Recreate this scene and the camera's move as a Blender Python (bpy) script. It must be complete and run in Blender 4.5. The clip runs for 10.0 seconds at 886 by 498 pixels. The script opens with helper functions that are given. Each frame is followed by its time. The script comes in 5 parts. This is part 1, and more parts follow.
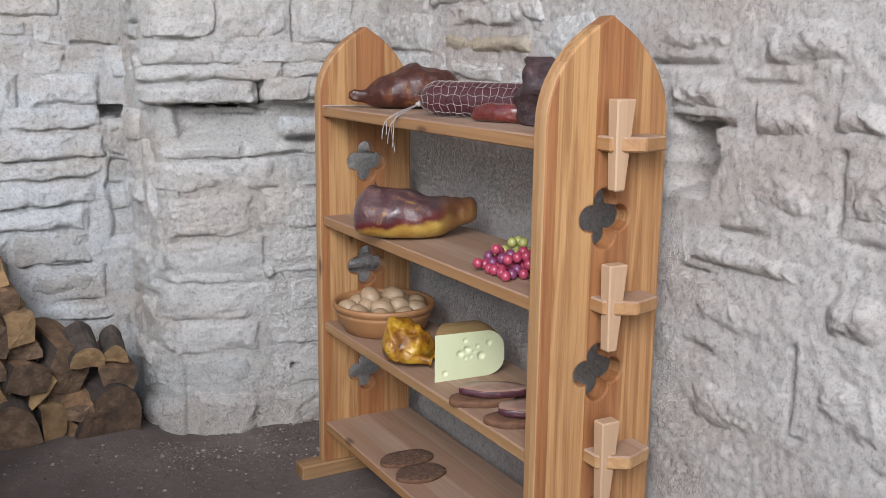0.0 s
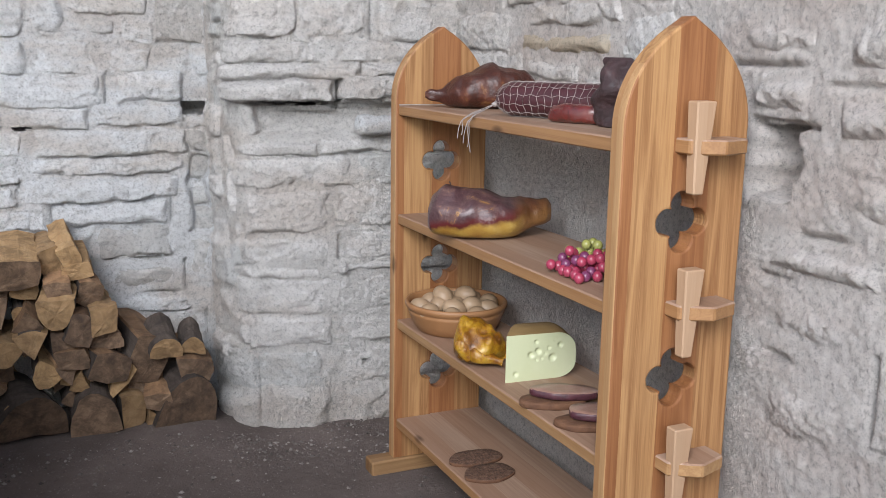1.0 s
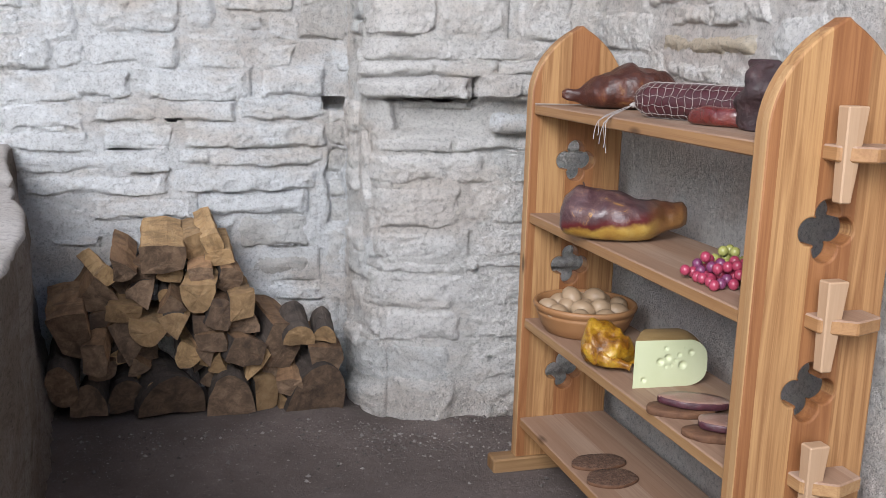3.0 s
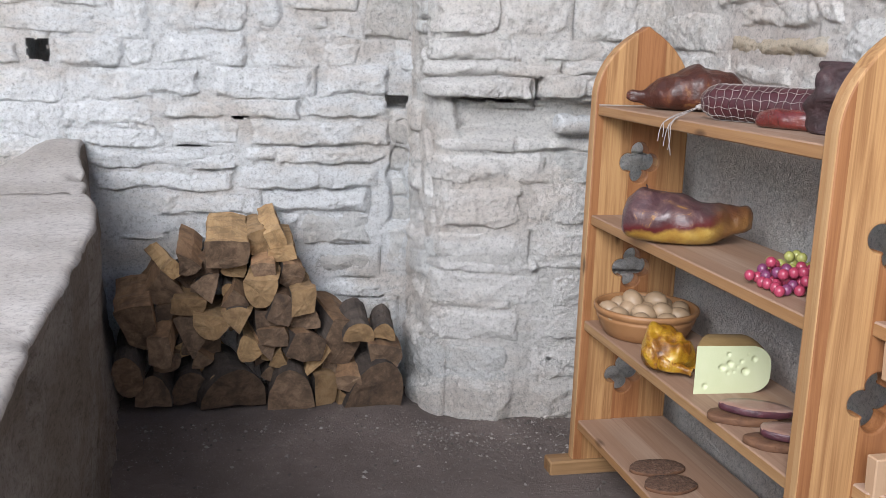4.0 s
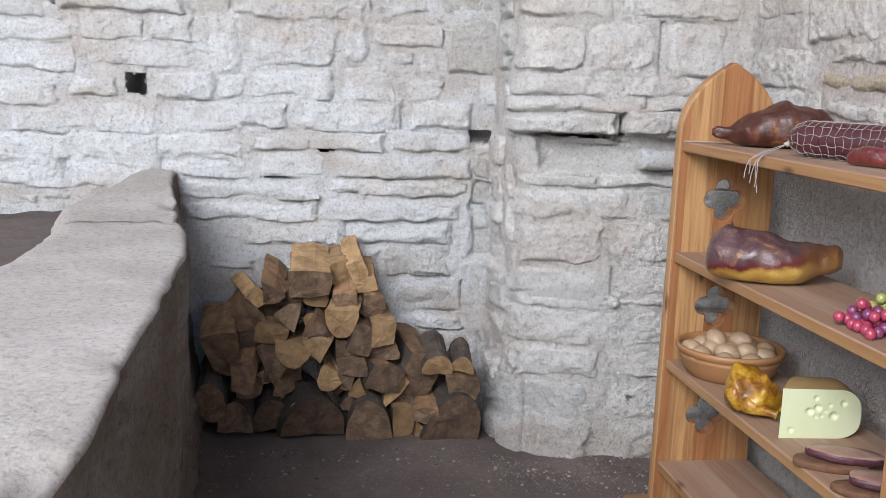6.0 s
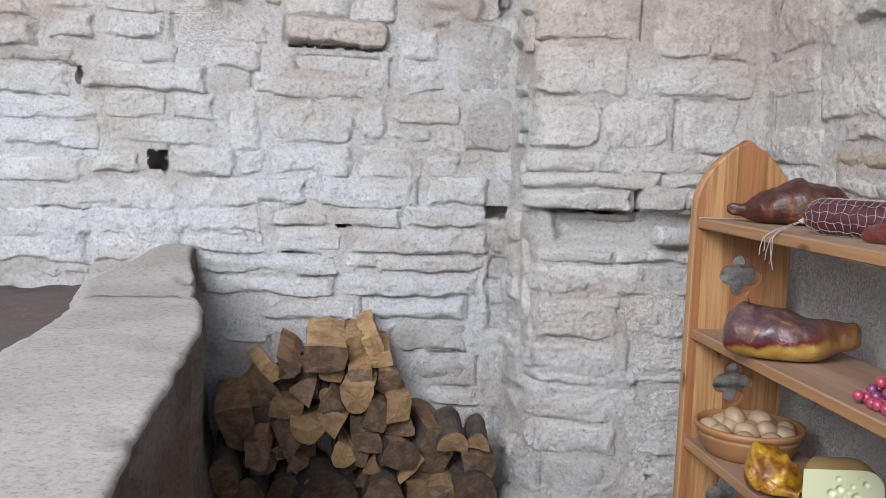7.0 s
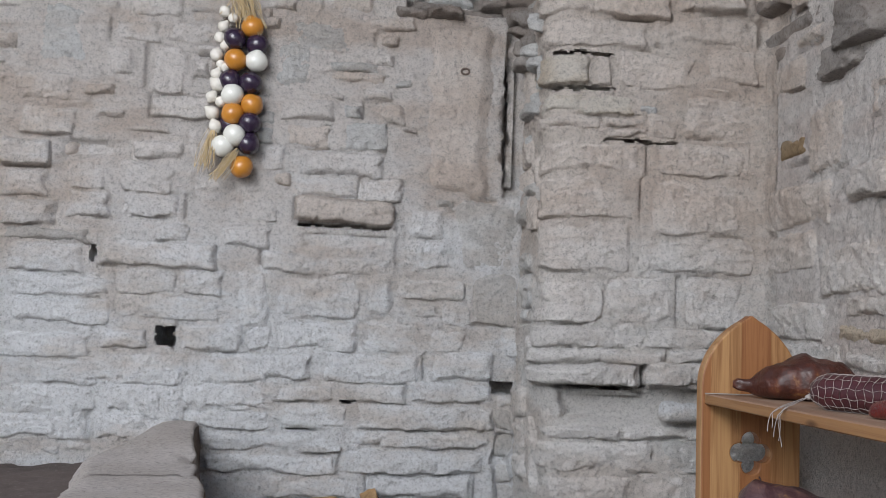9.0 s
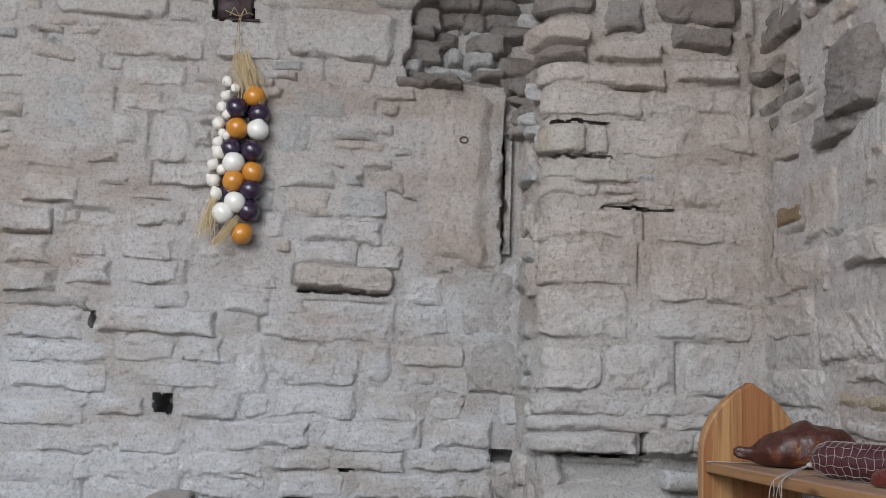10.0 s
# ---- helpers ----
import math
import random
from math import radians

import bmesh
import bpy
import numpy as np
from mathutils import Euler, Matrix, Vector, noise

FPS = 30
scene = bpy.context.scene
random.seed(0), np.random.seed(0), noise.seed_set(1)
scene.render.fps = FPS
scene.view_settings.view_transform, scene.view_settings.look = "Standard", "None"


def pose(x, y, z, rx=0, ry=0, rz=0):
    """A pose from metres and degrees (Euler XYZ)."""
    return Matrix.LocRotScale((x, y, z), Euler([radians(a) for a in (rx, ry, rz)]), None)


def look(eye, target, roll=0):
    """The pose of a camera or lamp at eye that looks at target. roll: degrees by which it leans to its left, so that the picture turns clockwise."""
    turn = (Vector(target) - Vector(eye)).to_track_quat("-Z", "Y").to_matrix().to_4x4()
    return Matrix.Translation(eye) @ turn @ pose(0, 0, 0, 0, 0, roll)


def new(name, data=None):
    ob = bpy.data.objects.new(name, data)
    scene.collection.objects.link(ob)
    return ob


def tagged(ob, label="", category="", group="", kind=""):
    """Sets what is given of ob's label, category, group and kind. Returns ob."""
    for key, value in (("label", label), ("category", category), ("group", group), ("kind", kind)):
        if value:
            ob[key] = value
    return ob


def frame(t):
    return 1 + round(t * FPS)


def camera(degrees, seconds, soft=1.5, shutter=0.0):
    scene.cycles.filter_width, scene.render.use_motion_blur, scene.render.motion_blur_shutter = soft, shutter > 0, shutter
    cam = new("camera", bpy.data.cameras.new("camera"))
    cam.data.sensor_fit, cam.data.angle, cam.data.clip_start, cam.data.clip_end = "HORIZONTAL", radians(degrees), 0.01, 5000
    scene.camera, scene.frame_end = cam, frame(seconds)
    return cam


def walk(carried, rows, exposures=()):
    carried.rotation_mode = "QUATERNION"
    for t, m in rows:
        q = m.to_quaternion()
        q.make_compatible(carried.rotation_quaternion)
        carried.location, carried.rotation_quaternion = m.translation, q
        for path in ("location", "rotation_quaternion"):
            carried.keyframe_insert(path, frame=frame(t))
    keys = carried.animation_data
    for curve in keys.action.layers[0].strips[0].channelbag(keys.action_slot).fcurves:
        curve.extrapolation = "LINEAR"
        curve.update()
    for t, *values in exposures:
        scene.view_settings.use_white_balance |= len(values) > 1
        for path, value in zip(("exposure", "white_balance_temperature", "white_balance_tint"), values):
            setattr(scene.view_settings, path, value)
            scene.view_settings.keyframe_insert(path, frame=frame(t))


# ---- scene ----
cam = camera(49.5, 10.0, 0.6)
PATH = [
    (0, (0.628, 0.675, 1.413), (1.579, 2.389, 1.019), 0.7),
    (0.5, (0.625, 0.676, 1.417), (1.522, 2.419, 1.02), 0.7),
    (1, (0.625, 0.675, 1.415), (1.442, 2.457, 1.017), 1.0),
    (1.5, (0.62, 0.674, 1.416), (1.386, 2.478, 1.016), 1.1),
    (2, (0.617, 0.672, 1.419), (1.305, 2.506, 1.015), 1.3),
    (2.5, (0.618, 0.672, 1.416), (1.241, 2.529, 1.01), 1.5),
    (4, (0.616, 0.669, 1.415), (1.062, 2.575, 1.004), 2.0),
    (4.5, (0.619, 0.667, 1.415), (0.998, 2.587, 1.002), 2.1),
    (5, (0.609, 0.666, 1.411), (0.948, 2.594, 1.0), 2.2),
    (5.2, (0.607, 0.664, 1.411), (0.934, 2.594, 1.0), 2.2),
    (6.5, (0.618, 0.657, 1.419), (0.877, 2.621, 1.146), 2.2),
    (7, (0.62, 0.652, 1.422), (0.862, 2.627, 1.225), 2.2),
    (7.5, (0.62, 0.649, 1.426), (0.854, 2.631, 1.303), 2.2),
    (8, (0.62, 0.638, 1.426), (0.847, 2.625, 1.412), 2.2),
    (8.5, (0.621, 0.631, 1.429), (0.841, 2.618, 1.502), 2.1),
    (9, (0.616, 0.628, 1.428), (0.835, 2.609, 1.591), 2.1),
    (9.5, (0.614, 0.621, 1.428), (0.831, 2.595, 1.663), 2.1),
    (10, (0.618, 0.615, 1.429), (0.831, 2.581, 1.728), 2.1),
]
walk(cam, [(t, look(eye, target, roll)) for t, eye, target, roll in PATH],
     [(0.0, -0.52), (2.5, -0.46), (4.5, -0.33), (6.5, -0.43), (8.0, -0.90), (10.0, -1.22)])


# ---- light ----
world = bpy.data.worlds.new("world")
scene.world = world
world.use_nodes = True
wn = world.node_tree
sky = wn.nodes.new("ShaderNodeTexSky")
sky.sky_type = 'NISHITA'
sky.sun_disc = False
sky.sun_elevation, sky.sun_rotation = radians(48), radians(-140)
wn.links.new(sky.outputs[0], wn.nodes["Background"].inputs[0])
wn.nodes["Background"].inputs[1].default_value = 0.20

sun = new("sun", bpy.data.lights.new("sun", 'SUN'))
sun.data.energy, sun.data.angle, sun.data.color = 0.6, radians(25), (1.0, 0.96, 0.9)
sun.matrix_world = look((-4.4, -2.6, 5), (0.8, 3.5, 0.8))

# soft daylight through the open roof above and behind the viewer
day = new("daylight_opening", bpy.data.lights.new("daylight_opening", 'AREA'))
day.data.shape, day.data.size, day.data.size_y = 'RECTANGLE', 3.0, 2.4
day.data.energy, day.data.color = 690, (0.93, 0.95, 1.0)
day.matrix_world = look((-1.6, -1.3, 4.1), (1.0, 3.9, 1.0))

# daylight through the wide opening over the south parapet
south = new("south_opening", bpy.data.lights.new("south_opening", 'AREA'))
south.data.shape, south.data.size, south.data.size_y = 'RECTANGLE', 4.4, 2.3
south.data.energy, south.data.color = 290, (0.93, 0.95, 1.0)
south.matrix_world = look((-1.2, -2.5, 2.2), (0.7, 3.9, 1.3))


# ---- materials ----
def mat(name):
    m = bpy.data.materials.new(name)
    m.use_nodes = True
    nt = m.node_tree
    return m, nt, nt.nodes["Principled BSDF"]


def nd(nt, kind, **kw):
    n = nt.nodes.new("ShaderNode" + kind)
    for k, v in kw.items():
        n.inputs[k].default_value = v
    return n


def coords(nt, scale=(1, 1, 1), shift=None):
    tc = nt.nodes.new("ShaderNodeTexCoord")
    mp = nt.nodes.new("ShaderNodeMapping")
    mp.inputs["Scale"].default_value = scale
    nt.links.new(tc.outputs["Object"], mp.inputs["Vector"])
    if shift:
        info = nt.nodes.new("ShaderNodeObjectInfo")
        mul = nd(nt, "VectorMath")
        mul.operation = 'SCALE'
        mul.inputs[0].default_value = shift
        nt.links.new(info.outputs["Random"], mul.inputs["Scale"])
        nt.links.new(mul.outputs[0], mp.inputs["Location"])
    return mp.outputs[0]


def tex(nt, vec, scale, detail=6, rough=0.6, dist=0.0):
    n = nd(nt, "TexNoise", Scale=scale, Detail=detail, Roughness=rough, Distortion=dist)
    nt.links.new(vec, n.inputs["Vector"])
    return n.outputs["Fac"]


def ramp(nt, fac, *stops):
    n = nt.nodes.new("ShaderNodeValToRGB")
    el = n.color_ramp.elements
    while len(el) < len(stops):
        el.new(0.5)
    for e, (p, c) in zip(el, stops):
        e.position = p
        e.color = (*c, 1) if len(c) == 3 else c
    nt.links.new(fac, n.inputs[0])
    return n.outputs[0]


def mix(nt, fac, a, b, mode='MIX'):
    n = nt.nodes.new("ShaderNodeMix")
    n.data_type, n.blend_type = 'RGBA', mode
    for sock, v in ((n.inputs[0], fac), (n.inputs[6], a), (n.inputs[7], b)):
        if isinstance(v, bpy.types.NodeSocket):
            nt.links.new(v, sock)
        else:
            sock.default_value = v if isinstance(v, float) else (*v, 1)
    return n.outputs[2]


def bump(nt, bs, height, strength, distance=0.01, prev=None):
    b = nd(nt, "Bump", Strength=strength, Distance=distance)
    nt.links.new(height, b.inputs["Height"])
    if prev:
        nt.links.new(prev, b.inputs["Normal"])
    nt.links.new(b.outputs[0], bs.inputs["Normal"])
    return b.outputs[0]


BW = lambda a: (a, a, a)


def limewash(name, white, warm, grey, warm_at=0.55, grey_at=0.68, grain=0.8, tone=0.0, warm_above=None):
    """Old lime-washed stone: white coat with warm and grey worn patches and a gritty relief."""
    m, nt, bs = mat(name)
    v = coords(nt)
    flat = coords(nt, (1, 1, 2.4))
    bands = coords(nt, (1, 1, 3.2))
    col = mix(nt, ramp(nt, tex(nt, flat, 1.9, 6, 0.62), (warm_at - 0.08, BW(0)), (warm_at + 0.07, BW(1))), white, warm)
    col = mix(nt, ramp(nt, tex(nt, flat, 5.5, 9, 0.74, 0.6), (grey_at - 0.06, BW(0)), (grey_at + 0.08, BW(0.75))), col, grey)
    col = mix(nt, ramp(nt, tex(nt, bands, 7.0, 8, 0.72, 0.4), (0.56, BW(0)), (0.74, BW(0.4))), col, [0.78 * c for c in warm])
    col = mix(nt, ramp(nt, tex(nt, v, 44, 9, 0.84), (0.53, BW(0)), (0.66, BW(0.6))), col, [0.66 * c for c in warm])
    col = mix(nt, ramp(nt, tex(nt, v, 130, 5, 0.8), (0.34, BW(0.5)), (0.46, BW(0))), col, [0.6 * c for c in grey])
    # grit and pinholes in the coat, their fine shading put into the colour
    col = mix(nt, 1.0, col, ramp(nt, tex(nt, v, 70, 10, 0.85, 0.3), (0.36, BW(0.50)), (0.48, BW(0.97)), (0.62, BW(1.08))), 'MULTIPLY')
    if warm_above:
        # above an uneven height the colour turns warmer and slightly darker
        tc = nt.nodes.new("ShaderNodeTexCoord")
        sep = nt.nodes.new("ShaderNodeSeparateXYZ")
        nt.links.new(tc.outputs["Object"], sep.inputs[0])
        up = nd(nt, "Math"); up.operation = 'MULTIPLY_ADD'; up.inputs[1].default_value = 1.6
        nt.links.new(tex(nt, v, 1.4, 6, 0.65), up.inputs[0])
        nt.links.new(sep.outputs["Z"], up.inputs[2])
        warmer = mix(nt, 1.0, col, (0.93, 0.865, 0.815), 'MULTIPLY')
        col = mix(nt, 0.5, col, warmer)
        rg = nt.nodes.new("ShaderNodeMapRange")
        rg.inputs["From Min"].default_value, rg.inputs["From Max"].default_value = warm_above + 0.65, warm_above + 1.15
        nt.links.new(up.outputs[0], rg.inputs["Value"])
        nt.links.new(rg.outputs[0], col.node.inputs[0])
    if tone:
        info = nt.nodes.new("ShaderNodeObjectInfo")
        col = mix(nt, 1.0, col, ramp(nt, info.outputs["Random"], (0, BW(1 - tone)), (1, BW(1))), 'MULTIPLY')
    nt.links.new(col, bs.inputs["Base Color"])
    bs.inputs["Roughness"].default_value = 0.95
    bs.inputs["Specular IOR Level"].default_value = 0.2
    b = bump(nt, bs, tex(nt, v, 22, 10, 0.78), min(1.0, grain), 0.05)
    b = bump(nt, bs, tex(nt, bands, 8, 9, 0.74, 0.5), min(1.0, 0.4 * grain), 0.03, b)
    bump(nt, bs, tex(nt, v, 110, 7, 0.78), min(1.0, grain), 0.022, b)
    return m


M_WASH = limewash("limewash_stone", (0.88, 0.89, 0.90), (0.75, 0.70, 0.655), (0.56, 0.55, 0.54), 0.57, 0.68, tone=0.06, warm_above=1.75)
M_WASH_WARM = limewash("limewash_pillar", (0.84, 0.815, 0.79), (0.75, 0.69, 0.64), (0.57, 0.54, 0.515), 0.53, tone=0.06, warm_above=1.6)
M_WORN = limewash("worn_grey_stone", (0.74, 0.735, 0.72), (0.64, 0.60, 0.56), (0.47, 0.46, 0.44), 0.5, 0.6, tone=0.10)
M_OCHRE = limewash("ochre_stone", (0.72, 0.67, 0.60), (0.62, 0.52, 0.40), (0.50, 0.44, 0.38), 0.48, 0.66)
M_RUBBLE = limewash("bare_rubble", (0.55, 0.505, 0.47), (0.45, 0.38, 0.335), (0.34, 0.305, 0.28), 0.5, 0.58, 1.0, 0.2)
M_RENDER = limewash("east_render", (0.74, 0.695, 0.66), (0.67, 0.595, 0.55), (0.48, 0.45, 0.43), 0.54, 0.68)
M_MORTAR_WARM = limewash("pier_mortar", (0.82, 0.795, 0.765), (0.74, 0.675, 0.62), (0.56, 0.525, 0.49), 0.52, 0.65, 1.0, warm_above=1.6)
M_MORTAR = limewash("old_mortar", (0.87, 0.875, 0.88), (0.745, 0.69, 0.645), (0.56, 0.545, 0.53), 0.55, 0.66, 1.0, warm_above=1.75)
M_STAIN = limewash("brown_stain", (0.40, 0.31, 0.21), (0.33, 0.235, 0.14), (0.25, 0.19, 0.13), 0.5, 0.6, 0.7)
M_PLASTER = limewash("rough_render", (0.70, 0.68, 0.67), (0.64, 0.59, 0.56), (0.50, 0.48, 0.47), 0.52, 0.66)
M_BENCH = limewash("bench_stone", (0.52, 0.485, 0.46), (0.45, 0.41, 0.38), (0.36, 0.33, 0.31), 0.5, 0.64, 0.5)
# same stone for the battered side, its shade and brown dirt put into the colour
M_BENCH_SIDE = limewash("shaded_soiled_bench_side", (0.43, 0.38, 0.345), (0.32, 0.265, 0.225), (0.18, 0.143, 0.12), 0.48, 0.58, 1.0)


def dark(name, c, rough=0.95):
    m, nt, bs = mat(name)
    bs.inputs["Base Color"].default_value = (*c, 1)
    bs.inputs["Roughness"].default_value = rough
    return m


def earth():
    m, nt, bs = mat("trodden_earth")
    v = coords(nt)
    col = ramp(nt, tex(nt, v, 3.2, 8, 0.65), (0.3, (0.078, 0.060, 0.053)), (0.55, (0.115, 0.089, 0.080)), (0.75, (0.155, 0.124, 0.112)))
    col = mix(nt, ramp(nt, tex(nt, v, 60, 6, 0.8), (0.58, BW(0)), (0.68, BW(0.6))), col, (0.30, 0.27, 0.25))
    col = mix(nt, ramp(nt, tex(nt, v, 25, 6, 0.7), (0.56, BW(0)), (0.72, BW(0.7))), col, (0.07, 0.055, 0.05))
    nt.links.new(col, bs.inputs["Base Color"])
    bs.inputs["Roughness"].default_value = 0.97
    b = bump(nt, bs, tex(nt, v, 14, 8, 0.7), 0.6, 0.03)
    bump(nt, bs, tex(nt, v, 120, 5, 0.8), 0.7, 0.006, b)
    return m


M_EARTH = earth()


def wood(name, pale, mid, deep, along=2, across=0, stave=0.075, spread=0.5, grain=1.0, rough=0.5, seed=0.0):
    """Glued pine boards: staves across one axis, each of its own tone, grain lines along another."""
    m, nt, bs = mat(name)
    sc = [1.0, 1.0, 1.0]
    v = coords(nt, sc, (1.7, 2.3, 3.1))
    tc = nt.nodes.new("ShaderNodeTexCoord")
    sep = nt.nodes.new("ShaderNodeSeparateXYZ")
    nt.links.new(tc.outputs["Object"], sep.inputs[0])
    d = nd(nt, "Math"); d.operation = 'DIVIDE'; d.inputs[1].default_value = stave
    nt.links.new(sep.outputs[across], d.inputs[0])
    a = nd(nt, "Math"); a.operation = 'ADD'; a.inputs[1].default_value = seed
    nt.links.new(d.outputs[0], a.inputs[0])
    f = nd(nt, "Math"); f.operation = 'FLOOR'
    nt.links.new(a.outputs[0], f.inputs[0])
    wnz = nt.nodes.new("ShaderNodeTexWhiteNoise"); wnz.noise_dimensions = '1D'
    nt.links.new(f.outputs[0], wnz.inputs["W"])
    # neighbouring staves differ clearly in tone
    ph = nd(nt, "Math"); ph.operation = 'MULTIPLY_ADD'; ph.inputs[1].default_value = 2.4; ph.inputs[2].default_value = 17.50
    nt.links.new(f.outputs[0], ph.inputs[0])
    sn = nd(nt, "Math"); sn.operation = 'SINE'
    nt.links.new(ph.outputs[0], sn.inputs[0])
    ml = nd(nt, "Math"); ml.operation = 'MULTIPLY'; ml.inputs[1].default_value = 7.31
    nt.links.new(sn.outputs[0], ml.inputs[0])
    tone = nd(nt, "Math"); tone.operation = 'FLOORED_MODULO'; tone.inputs[1].default_value = 1.0
    nt.links.new(ml.outputs[0], tone.inputs[0])
    # each stave samples its own piece of grain
    off = nd(nt, "VectorMath"); off.operation = 'MULTIPLY_ADD'
    off.inputs[1].default_value = (4.0, 4.0, 4.0)
    nt.links.new(wnz.outputs["Color"], off.inputs[0])
    nt.links.new(v, off.inputs[2])
    st = nt.nodes.new("ShaderNodeMapping")
    s3 = [34.0, 34.0, 34.0]
    s3[along] = 1.3
    st.inputs["Scale"].default_value = s3
    nt.links.new(off.outputs[0], st.inputs["Vector"])
    g = tex(nt, st.outputs[0], 1.0, 5, 0.55, 1.2)
    s4 = [260.0, 260.0, 260.0]
    s4[along] = 5.0
    st2 = nt.nodes.new("ShaderNodeMapping")
    st2.inputs["Scale"].default_value = s4
    nt.links.new(off.outputs[0], st2.inputs["Vector"])
    fine = tex(nt, st2.outputs[0], 1.0, 3, 0.6)
    base = mix(nt, ramp(nt, tone.outputs[0], (0.2, BW(0)), (0.8, BW(1))), pale, mid)
    col = mix(nt, ramp(nt, g, (0.42, BW(0)), (0.60, BW(spread)), (0.66, BW(spread * 0.3))), base, deep)
    col = mix(nt, ramp(nt, fine, (0.45, BW(0)), (0.75, BW(0.35 * grain))), col, deep)
    s5 = [7.0, 7.0, 7.0]
    s5[along] = 2.4
    st3 = nt.nodes.new("ShaderNodeMapping")
    st3.inputs["Scale"].default_value = s5
    nt.links.new(v, st3.inputs["Vector"])
    vor = nt.nodes.new("ShaderNodeTexVoronoi")
    vor.inputs["Scale"].default_value = 1.0
    nt.links.new(st3.outputs[0], vor.inputs["Vector"])
    col = mix(nt, ramp(nt, vor.outputs["Distance"], (0.045, BW(0.85)), (0.10, BW(0))), col, [0.35 * c for c in deep])
    nt.links.new(col, bs.inputs["Base Color"])
    bs.inputs["Roughness"].default_value = rough
    bs.inputs["Specular IOR Level"].default_value = 0.35
    bump(nt, bs, fine, 0.12, 0.002)
    return m


M_PINE = wood("oiled_pine_upright", (0.376, 0.213, 0.0931), (0.264, 0.116, 0.0466), (0.136, 0.0466, 0.0155), 2, 0, 0.098, 0.6, seed=0.35)
M_EDGE = wood("pale_pine_edge", (0.377, 0.231, 0.111), (0.303, 0.163, 0.0716), (0.18, 0.0795, 0.0318), 1, 2, 0.35, 0.4)
M_FRONT = wood("pale_pine_front_edge", (0.41, 0.247, 0.119), (0.344, 0.187, 0.0835), (0.205, 0.0954, 0.0358), 2, 1, 0.03, 0.4)
M_SHELF = wood("worn_pine_shelf", (0.331, 0.228, 0.165), (0.285, 0.178, 0.12), (0.184, 0.0982, 0.058), 1, 0, 0.085, 0.35, 0.8, 0.6)
M_FOOT = wood("pine_foot", (0.26, 0.155, 0.075), (0.21, 0.115, 0.05), (0.14, 0.066, 0.026), 0, 1, 0.2, 0.4)
M_WEDGE = wood("pale_wedge_wood", (0.38, 0.253, 0.161), (0.361, 0.235, 0.147), (0.266, 0.157, 0.0875), 2, 0, 0.2, 0.2, 0.6)


# ---- building helpers ----
def mesh_of(bm, name, material, smooth=False):
    me = bpy.data.meshes.new(name)
    bm.normal_update()
    bm.to_mesh(me)
    bm.free()
    for p in me.polygons:
        p.use_smooth = smooth
    if material:
        me.materials.append(material)
    return me


def part(name, bm, material, parent=None, label="", smooth=False, at=None):
    ob = new(name, mesh_of(bm, name, material, smooth))
    if parent:
        ob.parent = parent
    if at is not None:
        ob.matrix_basis = at
    if label:
        tagged(ob, label)
    return ob


def base(name, m, label, category, group="", kind=""):
    ob = new(name)
    ob.empty_display_size = 0.05
    ob.matrix_basis = m
    return tagged(ob, label, category, group, kind)


def box(x0, x1, y0, y1, z0, z1, bevel=0.004, seg=1):
    bm = bmesh.new()
    bmesh.ops.create_cube(bm, size=1)
    for v in bm.verts:
        v.co = Vector(((x0 + x1) / 2 + v.co.x * (x1 - x0), (y0 + y1) / 2 + v.co.y * (y1 - y0), (z0 + z1) / 2 + v.co.z * (z1 - z0)))
    if bevel:
        bmesh.ops.bevel(bm, geom=bm.edges[:], offset=bevel, segments=seg, affect='EDGES')
    return bm


def nz(p, scale, seed=0.0):
    return noise.noise(Vector((p[0] * scale + seed, p[1] * scale + seed * 1.7, p[2] * scale - seed)))


def fract(p, scale, seed=0.0, octaves=4):
    return noise.fractal(Vector((p[0] * scale + seed, p[1] * scale - seed, p[2] * scale + seed)), 0.8, 2.1, octaves)


# ---- masonry: one line in plan, unrolled to a length s ----
def plan_line():
    """North wall, the pillar's side and front, and the east wall, as one line with softened corners."""
    raw = [(-3.6, 4.42), (1.345, 4.42), (1.37, 4.05), (1.41, 4.014), (2.19, 4.014), (2.19, -2.6)]
    pts, s = [], []
    for (x0, y0), (x1, y1) in zip(raw, raw[1:]):
        n = max(2, int(math.hypot(x1 - x0, y1 - y0) / 0.01))
        pts += [(x0 + (x1 - x0) * k / n, y0 + (y1 - y0) * k / n) for k in range(n)]
    a = np.array(pts)
    for _ in range(3):
        b = a.copy()
        for k in range(-3, 4):
            if k:
                b[3:-3] += a[3 + k:len(a) - 3 + k]
        b[3:-3] /= 7
        a = b
    step = np.hypot(*(a[1:] - a[:-1]).T)
    s = np.concatenate([[0], np.cumsum(step)])
    t = np.gradient(a, axis=0)
    t /= np.linalg.norm(t, axis=1)[:, None]
    nrm = np.stack([t[:, 1], -t[:, 0]], 1)
    return s - 3.6, a, nrm


LINE_S, LINE_P, LINE_N = plan_line()
S_CORNER = 1.345


def s_front(x):
    """Unrolled length of the pillar's front at x."""
    k = [i for i in range(len(LINE_S)) if LINE_S[i] > 1.6 and LINE_P[i, 1] > 3.9]
    return float(np.interp(x, LINE_P[k, 0], LINE_S[k]))


def s_east(y):
    """Unrolled length of the east wall at y."""
    k = [i for i in range(len(LINE_S)) if LINE_P[i, 0] > 2.15 and LINE_P[i, 1] < 4.0]
    return float(np.interp(-y, -LINE_P[k, 1], LINE_S[k]))


